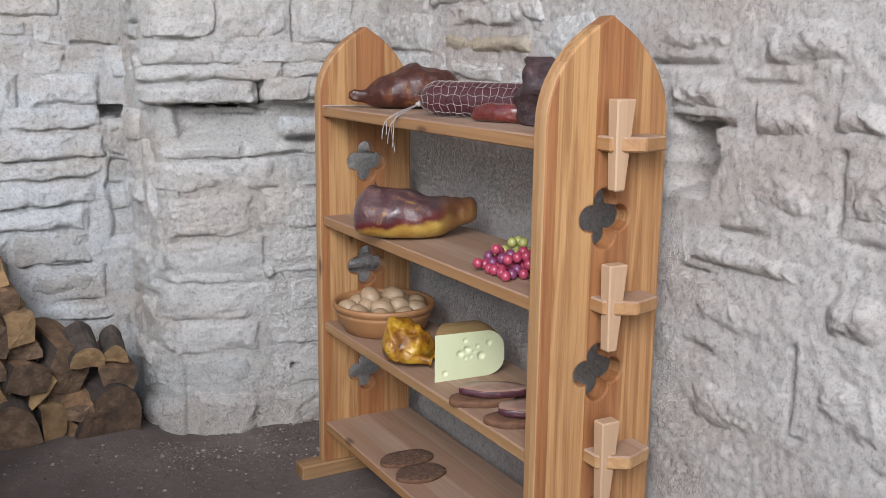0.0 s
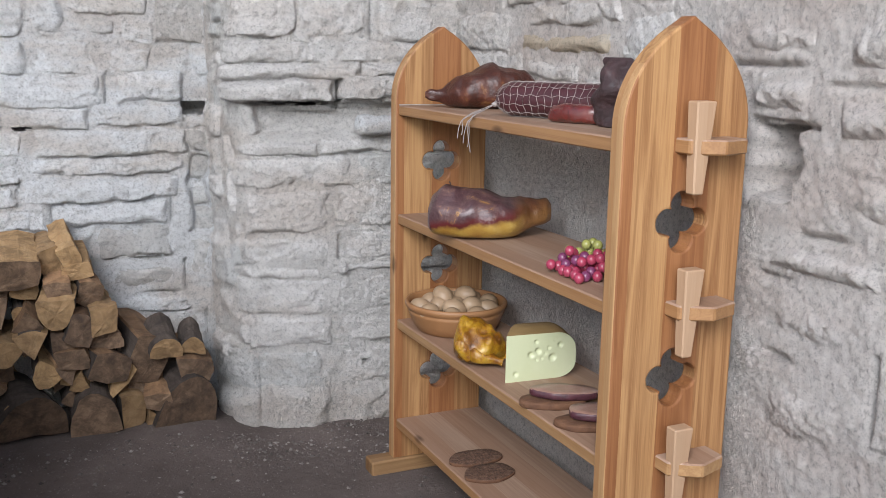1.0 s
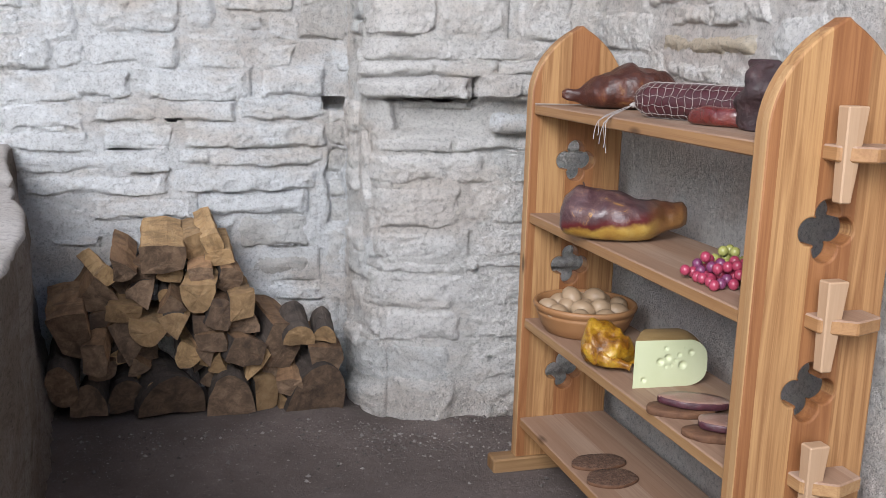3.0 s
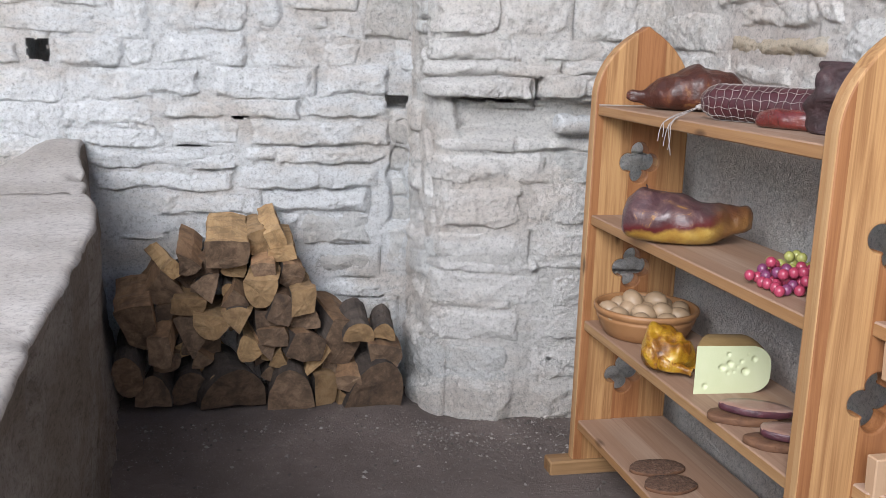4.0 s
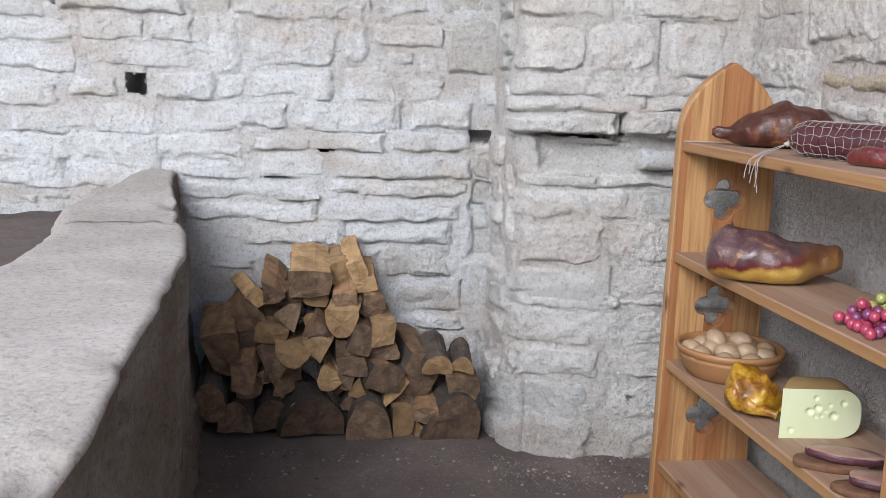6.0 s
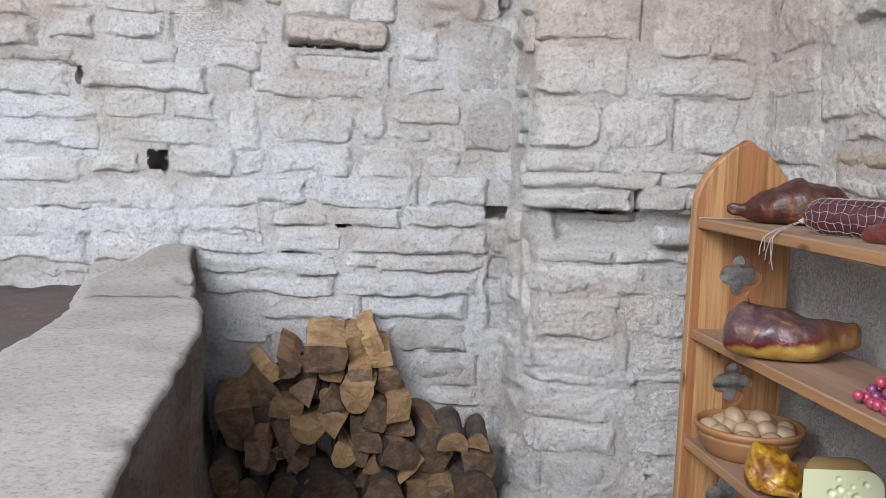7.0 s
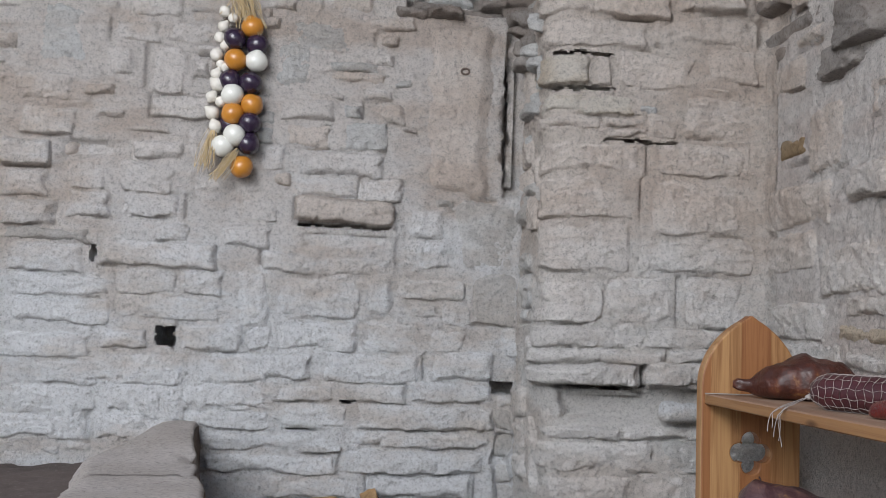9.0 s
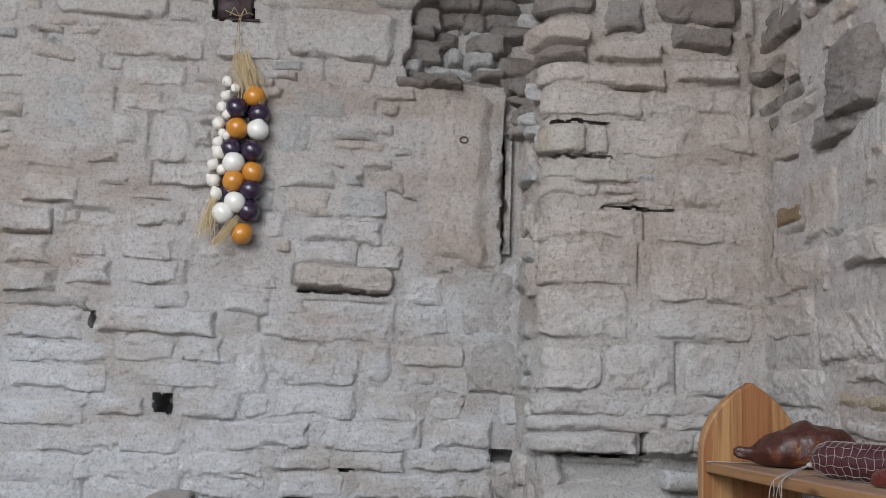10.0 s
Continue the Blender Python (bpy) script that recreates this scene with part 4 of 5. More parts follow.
def log(x, z, w, h, angle, kind, pale=False, y=None, length=None, tilt=None):
    """One split log lying with its end to the room; width and height of its end in metres."""
    rs = random.Random(int(x * 1000) * 7 + int(z * 1000))
    length = length or rs.uniform(0.24, 0.29)
    y = y or 4.11 + rs.uniform(-0.05, 0.045)
    w, h = w * 0.96, h * 0.96
    ring = []   # (x, z, on the bark side)
    if kind == "round":
        ring = [(0.5 * math.cos(a), 0.5 * math.sin(a), True) for a in [k * math.tau / 18 for k in range(18)]]
    elif kind == "half":
        ring = [(0.5 * math.cos(a), math.sin(a) - 0.45, True) for a in [k * math.pi / 12 for k in range(13)]]
        ring += [(-0.25, -0.47 + rs.uniform(-.05, .05), False), (0.05, -0.45 + rs.uniform(-.06, .06), False), (0.3, -0.46, False)]
    elif kind == "tri":
        ring = [(rs.uniform(-0.18, 0.18), 0.5, False), (-0.3, 0.0, False), (-0.5, -0.36, False)]
        ring += [(-0.5 + k / 6, -0.36 - 0.16 * math.sin(math.pi * k / 6), True) for k in range(1, 6)]
        ring += [(0.5, -0.36, False), (0.29, 0.06, False)]
    else:
        j = lambda: rs.uniform(-0.09, 0.09)
        ring = [(-0.46 + j(), 0.42 + j(), False), (0.02 + j(), 0.47, False), (0.44 + j(), 0.36 + j(), False), (0.5, -0.05 + j(), False), (0.42 + j(), -0.44 + j(), False), (0.0, -0.5 + j() / 2, kind == "quad"), (-0.42 + j(), -0.42 + j(), kind == "quad")]
        # a softened ring
        fine = []
        for k in range(len(ring)):
            a, b = ring[k], ring[(k + 1) % len(ring)]
            fine += [(a[0] * 0.95 + b[0] * 0.05, a[1] * 0.95 + b[1] * 0.05, a[2]), (0.5 * (a[0] + b[0]), 0.5 * (a[1] + b[1]), a[2]), (a[0] * 0.05 + b[0] * 0.95, a[1] * 0.05 + b[1] * 0.95, a[2])]
        ring = fine
    ca, sa = math.cos(radians(angle)), math.sin(radians(angle))
    skew = (rs.uniform(-0.05, 0.05), rs.uniform(-0.03, 0.02))
    seed = rs.uniform(0, 40)
    cut = rs.uniform(-0.12, 0.12), rs.uniform(-0.3, 0.05)
    bm = bmesh.new()
    rows, n = [], 9
    for k in range(n + 1):
        f = k / n
        row = []
        for px, pz, bark in ring:
            swell = 1 - 0.10 * f
            lx, lz = px * w * swell, pz * h * swell
            q = Vector((lx * 1.0, f * length, lz))
            bend = 0.006 * nz(q, 22.0, seed) + 0.004 * nz(q, 60.0, seed)
            r = math.hypot(lx, lz) or 1
            lx, lz = lx * (1 + bend / r), lz * (1 + bend / r)
            yy = f * length + (1 - f) * (cut[0] * lx + cut[1] * lz)
            row.append(bm.verts.new((lx * ca - lz * sa + skew[0] * f, yy, lx * sa + lz * ca + skew[1] * f)))
        rows.append(row)
    m = len(ring)
    for k in range(n):
        for i in range(m):
            f = bm.faces.new((rows[k][i], rows[k][(i + 1) % m], rows[k + 1][(i + 1) % m], rows[k + 1][i]))
            f.material_index = 1 if ring[i][2] and ring[(i + 1) % m][2] else 0
    # end grain, slightly torn
    for row, flip in ((rows[0], False), (rows[-1], True)):
        c = sum((v.co for v in row), Vector()) / m
        inner = [bm.verts.new(c + (v.co - c) * 0.55 + Vector((0, 0.004 * nz(v.co, 40, seed), 0))) for v in row]
        mid = bm.verts.new(c)
        for i in range(m):
            for f in (bm.faces.new((row[(i + 1) % m], row[i], inner[i], inner[(i + 1) % m])), bm.faces.new((inner[(i + 1) % m], inner[i], mid))):
                f.material_index = 2
    bmesh.ops.recalc_face_normals(bm, faces=bm.faces[:])
    me = mesh_of(bm, "firewood_log", M_PALE_SPLIT if pale else M_SPLIT)
    me.materials.append(M_BARK)
    me.materials.append(M_PALE_SPLIT if pale and kind != "block" else M_END)
    ob = new("firewood_log", me)
    ob.matrix_basis = pose(x, y, z, tilt or (rs.uniform(4, 12) if pale else rs.uniform(2, 14)), 0, rs.uniform(-9, 9))
    what = {"round": "round unsplit firewood log with dark bark", "half": "half-round split log with dark bark", "tri": "wedge-shaped split firewood log", "quad": "roughly squared split firewood log", "block": "large pale freshly split block on the pile"}[kind]
    return tagged(ob, what + (", pale sawn end" if pale and kind != "block" else ", stacked against the wall"), "firewood", "stacked firewood")


log(0.633, 0.669, 0.165, 0.140, 4, "block", True)
log(0.488, 0.640, 0.091, 0.105, 20, "tri")
log(0.553, 0.605, 0.100, 0.089, -15, "quad")
log(0.412, 0.535, 0.183, 0.160, -8, "tri")
log(0.440, 0.599, 0.067, 0.075, 40, "quad", True)
log(0.563, 0.529, 0.112, 0.110, 200, "tri")
log(0.488, 0.475, 0.137, 0.076, -4, "quad", True)
log(0.653, 0.595, 0.065, 0.093, 85, "half", True)
log(0.738, 0.696, 0.110, 0.114, 25, "quad", True)
log(0.754, 0.611, 0.094, 0.067, 8, "quad")
log(0.803, 0.716, 0.077, 0.084, 15, "quad", True)
log(0.825, 0.657, 0.103, 0.063, 12, "quad", True)
log(0.859, 0.577, 0.100, 0.112, -12, "quad")
log(0.745, 0.529, 0.127, 0.120, 180, "half", True)
log(0.657, 0.509, 0.102, 0.090, 0, "tri")
log(0.659, 0.423, 0.115, 0.104, 180, "tri", True)
log(0.568, 0.399, 0.138, 0.099, 172, "half", True)
log(0.823, 0.466, 0.104, 0.126, -20, "quad")
log(0.897, 0.493, 0.101, 0.113, 8, "quad", True)
log(0.907, 0.412, 0.118, 0.074, 4, "quad")
log(0.763, 0.413, 0.087, 0.100, -5, "quad")
log(0.786, 0.358, 0.119, 0.083, 6, "quad")
log(0.772, 0.299, 0.079, 0.079, 180, "tri")
log(0.910, 0.322, 0.140, 0.133, -12, "quad")
log(0.943, 0.253, 0.106, 0.166, 165, "tri", True)
log(0.706, 0.299, 0.108, 0.101, 150, "half", True)
log(0.810, 0.268, 0.071, 0.094, 0, "tri", True)
log(0.511, 0.355, 0.162, 0.186, 180, "tri")
log(0.392, 0.322, 0.088, 0.143, 5, "quad")
log(0.319, 0.410, 0.134, 0.213, 12, "quad")
log(0.411, 0.254, 0.105, 0.091, 5, "quad")
log(0.280, 0.230, 0.111, 0.196, 10, "round")
log(0.361, 0.152, 0.134, 0.123, 0, "half")
log(0.493, 0.154, 0.143, 0.146, 0, "half")
log(0.595, 0.186, 0.078, 0.084, 0, "round", True)
log(0.528, 0.264, 0.090, 0.074, 20, "tri")
log(0.654, 0.155, 0.252, 0.183, -3, "half")
log(0.853, 0.144, 0.183, 0.176, 4, "half")
log(0.989, 0.131, 0.095, 0.160, 8, "quad", True)
log(1.068, 0.173, 0.104, 0.086, -3, "quad")
log(1.055, 0.097, 0.056, 0.083, 10, "tri", True)
log(1.043, 0.321, 0.151, 0.224, -14, "quad")
log(1.182, 0.147, 0.234, 0.222, -8, "half")
log(1.199, 0.278, 0.141, 0.104, -6, "quad")
log(1.104, 0.369, 0.123, 0.088, -4, "half", True, 4.06, 0.15, 20)
log(1.197, 0.369, 0.090, 0.084, -4, "half", True, 4.06, 0.15, 20)

# thinner pieces pushed into the gaps
gap_fill = random.Random(17)
for _ in range(34):
    fx = gap_fill.uniform(0.28, 1.22)
    fz = gap_fill.uniform(0.12, max(0.16, 0.66 - 0.95 * abs(fx - 0.60) ** 1.15))
    log(fx, fz, gap_fill.uniform(0.06, 0.11), gap_fill.uniform(0.05, 0.10), gap_fill.uniform(-70, 250), gap_fill.choice(("tri", "quad", "tri", "half")), gap_fill.random() < 0.18, 4.17 + gap_fill.uniform(-0.02, 0.04))


# ---- food on the shelves ----
def glossy(name, stops, scale=8.0, rough=0.35, coat=0.3, squash=(1, 1, 1), lump=0.3, fine=60, spec=0.5, detail=6):
    """Painted, varnished food: mottled colour, soft lumps, a little shine."""
    m, nt, bs = mat(name)
    v = coords(nt, squash)
    col = ramp(nt, tex(nt, v, scale, detail, 0.65, 0.4), *stops)
    nt.links.new(col, bs.inputs["Base Color"])
    bs.inputs["Roughness"].default_value = rough
    bs.inputs["Coat Weight"].default_value = coat
    bs.inputs["Coat Roughness"].default_value = 0.25
    bs.inputs["Specular IOR Level"].default_value = spec
    b = bump(nt, bs, tex(nt, v, fine * 0.3, 6, 0.65), lump, 0.012)
    bump(nt, bs, tex(nt, v, fine, 5, 0.7), lump, 0.004, b)
    return m


M_HAM_DARK = glossy("smoked_ham", [(0.30, (0.075, 0.021, 0.010)), (0.45, (0.036, 0.009, 0.006)), (0.57, (0.085, 0.024, 0.013)), (0.66, (0.23, 0.11, 0.04))], 11.0, 0.42, 0.15, lump=0.6)
M_SAUSAGE = glossy("dark_salami", [(0.3, (0.036, 0.008, 0.012)), (0.6, (0.058, 0.014, 0.018)), (0.8, (0.085, 0.028, 0.03))], 14.0, 0.45, 0.2)
M_CURED = glossy("cured_meat", [(0.3, (0.06, 0.0072, 0.0072)), (0.55, (0.114, 0.015, 0.012)), (0.75, (0.168, 0.036, 0.024))], 20.0, 0.12, 0.9, lump=0.9)
M_CRUST = glossy("black_crusted_meat", [(0.3, (0.018, 0.010, 0.012)), (0.6, (0.045, 0.020, 0.022)), (0.8, (0.10, 0.045, 0.04))], 22.0, 0.55, 0.1, lump=1.0, fine=110)
M_NET = glossy("cotton_net", [(0.3, (0.27, 0.23, 0.215)), (0.7, (0.36, 0.325, 0.305))], 60.0, 0.9, 0.0)
M_GOLD = glossy("roast_skin", [(0.34, (0.055, 0.016, 0.003)), (0.45, (0.20, 0.075, 0.006)), (0.56, (0.38, 0.20, 0.014)), (0.68, (0.48, 0.31, 0.05))], 16.0, 0.3, 0.35, lump=1.0, fine=60)
M_CLAY = glossy("terracotta", [(0.3, (0.248, 0.116, 0.0464)), (0.6, (0.296, 0.148, 0.0624)), (0.8, (0.344, 0.188, 0.088))], 7.0, 0.55, 0.0, lump=0.12)
M_EGG = glossy("eggshell", [(0.3, (0.281, 0.187, 0.113)), (0.6, (0.328, 0.23, 0.144)), (0.8, (0.367, 0.265, 0.176))], 12.0, 0.5, 0.0, lump=0.06, fine=160)
M_CHEESE = glossy("pale_green_cheese", [(0.3, (0.476, 0.51, 0.315)), (0.7, (0.518, 0.544, 0.357))], 9.0, 0.5, 0.0, lump=0.08)
M_RIND = glossy("cheese_rind", [(0.3, (0.24, 0.152, 0.06)), (0.7, (0.336, 0.224, 0.096))], 14.0, 0.6, 0.0)
M_RYE = glossy("rye_crumb", [(0.34, (0.045, 0.022, 0.014)), (0.46, (0.115, 0.058, 0.034)), (0.60, (0.165, 0.09, 0.056)), (0.72, (0.27, 0.175, 0.12))], 120.0, 0.9, 0.0, lump=1.0, fine=260)
M_CRUSTY = glossy("bread_crust", [(0.3, (0.075, 0.032, 0.016)), (0.7, (0.15, 0.07, 0.034))], 30.0, 0.8, 0.0, lump=0.7)
M_SLICE = glossy("ham_slice", [(0.3, (0.252, 0.14, 0.105)), (0.52, (0.322, 0.193, 0.15)), (0.66, (0.392, 0.266, 0.217)), (0.76, (0.462, 0.364, 0.315))], 18.0, 0.4, 0.2, lump=0.3)
M_SLICE_RIM = glossy("ham_rim", [(0.3, (0.035, 0.012, 0.018)), (0.7, (0.10, 0.03, 0.04))], 40.0, 0.4, 0.3, lump=0.7)
M_GRAPE = glossy("red_grape", [(0.3, (0.248, 0.0217, 0.0527)), (0.6, (0.31, 0.0434, 0.0806)), (0.8, (0.36, 0.0992, 0.13))], 20.0, 0.35, 0.1, lump=0.05)
M_GRAPE_GREEN = glossy("green_grape", [(0.3, (0.252, 0.258, 0.06)), (0.7, (0.33, 0.318, 0.114))], 20.0, 0.35, 0.1, lump=0.05)
M_GRAPE_DARK = glossy("dark_grape", [(0.3, (0.10, 0.02, 0.06)), (0.7, (0.20, 0.05, 0.12))], 20.0, 0.4, 0.1, lump=0.05)


def ham_rind():
    """Purple-brown rind over a band of yellow fat, golden towards the shank."""
    m, nt, bs = mat("painted_ham")
    v = coords(nt)
    tc = nt.nodes.new("ShaderNodeTexCoord")
    sep = nt.nodes.new("ShaderNodeSeparateXYZ")
    nt.links.new(tc.outputs["Object"], sep.inputs[0])
    wob = tex(nt, v, 11, 4, 0.6)
    add = nd(nt, "Math"); add.operation = 'MULTIPLY_ADD'
    nt.links.new(wob, add.inputs[0]); add.inputs[1].default_value = 0.07
    nt.links.new(sep.outputs["Z"], add.inputs[2])
    xa = nd(nt, "Math"); xa.operation = 'MULTIPLY_ADD'
    nt.links.new(sep.outputs["X"], xa.inputs[0]); xa.inputs[1].default_value = -0.20
    nt.links.new(add.outputs[0], xa.inputs[2])
    rind = ramp(nt, tex(nt, v, 16, 8, 0.74, 0.8), (0.3, (0.035, 0.014, 0.020)), (0.5, (0.075, 0.038, 0.040)), (0.60, (0.12, 0.065, 0.060)), (0.66, (0.30, 0.155, 0.05)))
    fat = ramp(nt, tex(nt, v, 12, 5, 0.6), (0.3, (0.26, 0.125, 0.022)), (0.55, (0.36, 0.22, 0.045)), (0.75, (0.42, 0.30, 0.09)))
    col = mix(nt, ramp(nt, xa.outputs[0], (0.080, BW(0)), (0.094, BW(1))), fat, (0.085, 0.014, 0.014))
    col = mix(nt, ramp(nt, xa.outputs[0], (0.100, BW(0)), (0.118, BW(1))), col, rind)
    col = mix(nt, ramp(nt, sep.outputs["X"], (0.07, BW(0)), (0.115, BW(0.9))), col, ramp(nt, tex(nt, v, 10, 5, 0.6), (0.35, (0.075, 0.026, 0.012)), (0.65, (0.19, 0.085, 0.03))))
    nt.links.new(col, bs.inputs["Base Color"])
    bs.inputs["Roughness"].default_value = 0.38
    bs.inputs["Coat Weight"].default_value = 0.25
    b = bump(nt, bs, tex(nt, v, 16, 6, 0.65), 0.5, 0.012)
    bump(nt, bs, tex(nt, v, 70, 5, 0.7), 0.3, 0.004, b)
    return m


M_HAM = ham_rind()


def loft(sections, n=28, lump=0.006, seed=1.0, ends=True):
    """A closed body along x from (x, half depth, bottom z, top z, y shift) sections."""
    bm = bmesh.new()
    rows = []
    k = 6
    xs = np.array(sections)
    ts = np.linspace(0, len(sections) - 1, (len(sections) - 1) * k + 1)
    smooth_s = [[float(np.interp(t, range(len(sections)), xs[:, c])) for c in range(5)] for t in ts]
    # round off the straight runs between sections
    a = np.array(smooth_s)
    for _ in range(6):
        a[1:-1] = 0.25 * a[:-2] + 0.5 * a[1:-1] + 0.25 * a[2:]
    for x, hd, zb, zt, ys in a:
        row = []
        for i in range(n):
            t = i * math.tau / n
            c, s = math.cos(t), math.sin(t)
            y = hd * math.copysign(abs(c) ** 0.9, c) + ys
            z = (zb + zt) / 2 + (zt - zb) / 2 * (math.copysign(abs(s) ** (0.7 if s < 0 else 0.95), s))
            p = Vector((x, y, z))
            d = lump * nz(p, 14.0, seed) + 0.5 * lump * nz(p, 34.0, seed)
            row.append(bm.verts.new(p + Vector((0, c * d, max(0, s) * d))))
        rows.append(row)
    for r0, r1 in zip(rows, rows[1:]):
        for i in range(n):
            bm.faces.new((r0[i], r0[(i + 1) % n], r1[(i + 1) % n], r1[i]))
    for row in (rows[0], rows[-1]):
        c = bm.verts.new(sum((v.co for v in row), Vector()) / n)
        for i in range(n):
            bm.faces.new((row[i], row[(i + 1) % n], c))
    bmesh.ops.recalc_face_normals(bm, faces=bm.faces[:])
    return bm


def tube(bm, pts, r, sides=5):
    """A thin cord through points, added to bm."""
    rows = []
    for k, p in enumerate(pts):
        p = Vector(p)
        d = (Vector(pts[min(k + 1, len(pts) - 1)]) - Vector(pts[max(k - 1, 0)])).normalized()
        u = d.orthogonal().normalized()
        w = d.cross(u)
        rows.append([bm.verts.new(p + r * (u * math.cos(a) + w * math.sin(a))) for a in [i * math.tau / sides for i in range(sides)]])
    for r0, r1 in zip(rows, rows[1:]):
        # match the turn of neighbouring rings
        k = min(range(sides), key=lambda q: (r1[q].co - r0[0].co).length)
        for i in range(sides):
            bm.faces.new((r0[i], r0[(i + 1) % sides], r1[(i + 1 + k) % sides], r1[(i + k) % sides]))
    return bm


def ball(r, seg=16, squash=(1, 1, 1)):
    bm = bmesh.new()
    bmesh.ops.create_uvsphere(bm, u_segments=seg, v_segments=max(6, seg // 2 + 2), radius=r)
    for v in bm.verts:
        v.co = Vector((v.co.x * squash[0], v.co.y * squash[1], v.co.z * squash[2]))
    return bm


Z1, Z2, Z3, Z4 = LEVELS

# top shelf
ham = base("smoked_ham", pose(1.968, 3.36, Z1, 0, 0, -24), "glossy dark smoked ham with a thin shank, on the top shelf", "ham")
part("meat", loft([(-0.165, 0.010, 0.030, 0.048, 0), (-0.15, 0.018, 0.020, 0.060, 0), (-0.12, 0.016, 0.018, 0.056, 0), (-0.095, 0.035, 0.004, 0.072, 0), (-0.04, 0.075, 0.0, 0.108, 0), (0.03, 0.09, 0.0, 0.132, 0.01), (0.10, 0.08, 0.0, 0.130, 0.015), (0.15, 0.05, 0.012, 0.108, 0.02), (0.178, 0.02, 0.04, 0.08, 0.02)], 30, 0.018, 3.0), M_HAM_DARK, ham, "", True)


def netted_sausage():
    th = base("netted_salami", pose(1.968, 2.842, Z1 + 0.001, 0, 0, -60), "dark red salami in white string netting, tied at one end", "salami")
    R, L = 0.047, 0.43

    def radius(x):
        e = (x + L / 2) / 0.10
        f = (L / 2 - x) / 0.05
        return R * min(1.0, math.sqrt(max(0.0, 1 - (1 - min(1, e)) ** 2)) + 0.10) * min(1.0, math.sqrt(max(0.0, 1 - (1 - min(1, f)) ** 2)) + 0.08)

    bm = bmesh.new()
    rows = []
    for k in range(41):
        x = -L / 2 + L * k / 40
        r = radius(x)
        # the net presses the meat into slight bulges
        r *= 1 - 0.035 * (0.5 + 0.5 * math.cos(math.tau * x / 0.021))
        rows.append([bm.verts.new((x, r * math.cos(a), R + r * math.sin(a))) for a in [i * math.tau / 28 for i in range(28)]])
    for r0, r1 in zip(rows, rows[1:]):
        for i in range(28):
            bm.faces.new((r0[i], r0[(i + 1) % 28], r1[(i + 1) % 28], r1[i]))
    bm.faces.new(rows[0]); bm.faces.new(rows[-1])
    bmesh.ops.recalc_face_normals(bm, faces=bm.faces[:])
    part("meat", bm, M_SAUSAGE, th, "", True)
    net = bmesh.new()
    for k in range(18):
        x = -L / 2 + 0.025 + 0.021 * k
        r = radius(x) + 0.0012
        pts = []
        for i in range(33):
            a = i * math.tau / 32
            pts.append((x + 0.003 * math.sin(6 * a + k), r * math.cos(a), R + max(-R + 0.001, r * math.sin(a))))
        tube(net, pts, 0.0008, 4)
    for i in range(12):
        a = (i + 0.5) * math.tau / 12
        pts = []
        for k in range(60):
            x = -L / 2 + 0.004 + (L - 0.03) * k / 59
            r = radius(x) + 0.0016
            aa = a + 0.05 * math.sin(x * 150 + i)
            pts.append((x, r * math.cos(aa), R + max(-R + 0.001, r * math.sin(aa))))
        tube(net, pts, 0.0008, 4)
    part("netting", net, M_NET, th, "white string netting", True)
    knot = ball(0.007, 10, (1.4, 1, 1))
    for v in knot.verts:
        v.co += Vector((-L / 2 - 0.008, 0, R * 0.62)) + 0.003 * noise.noise_vector(v.co * 200)
    part("knot", knot, M_NET, th, "tied string knot", True)
    for k, (dy, out, down) in enumerate(((0.0, 0.098, 0.075), (-0.03, 0.10, 0.06), (0.026, 0.102, 0.10), (-0.012, 0.108, 0.05), (0.012, 0.10, 0.085))):
        s = bmesh.new()
        pts = [(-L / 2 - 0.012, 0, R * 0.6)]
        for i in range(1, 13):
            f = i / 12
            pts.append((-L / 2 - 0.012 - 0.01 * f + 0.006 * math.sin(5 * f + k), -out * min(1, f * 1.7) * 1.25 + dy * f, R * 0.6 - 0.024 * min(1, f * 2.2) - (down * max(0, f - 0.45) / 0.55)))
        part("loose_string", tube(s, pts, 0.0012, 4), M_NET, th, "", True)


netted_sausage()


def cured_piece():
    th = base("cured_meat_piece", pose(1.915, 2.715, Z1, 0, 0, -62), "dark red piece of cured meat in shiny clear film", "meat")
    part("meat", loft([(-0.072, 0.012, 0.004, 0.030, 0), (-0.06, 0.024, 0.0, 0.046, 0), (0.0, 0.028, 0.0, 0.050, 0), (0.05, 0.026, 0.0, 0.047, 0), (0.07, 0.018, 0.0, 0.044, 0), (0.076, 0.012, 0.006, 0.036, 0)], 22, 0.008, 8.0), M_CURED, th, "", True)


cured_piece()
joint = base("black_meat_joint", pose(1.955, 2.588, Z1), "upright joint of black crusted smoked meat", "meat")
bm = loft([(-0.004, 0.030, -0.035, 0.035, 0), (0.0, 0.046, -0.052, 0.052, 0), (0.05, 0.050, -0.058, 0.055, 0), (0.10, 0.052, -0.055, 0.058, 0), (0.14, 0.044, -0.045, 0.05, 0.004), (0.158, 0.020, -0.02, 0.03, 0.006)], 26, 0.034, 5.0)
bmesh.ops.rotate(bm, verts=bm.verts[:], cent=(0, 0, 0), matrix=Matrix.Rotation(radians(-90), 3, 'Y'))
bmesh.ops.translate(bm, verts=bm.verts[:], vec=(0, 0, 0.004))
part("meat", bm, M_CRUST, joint, "", True)

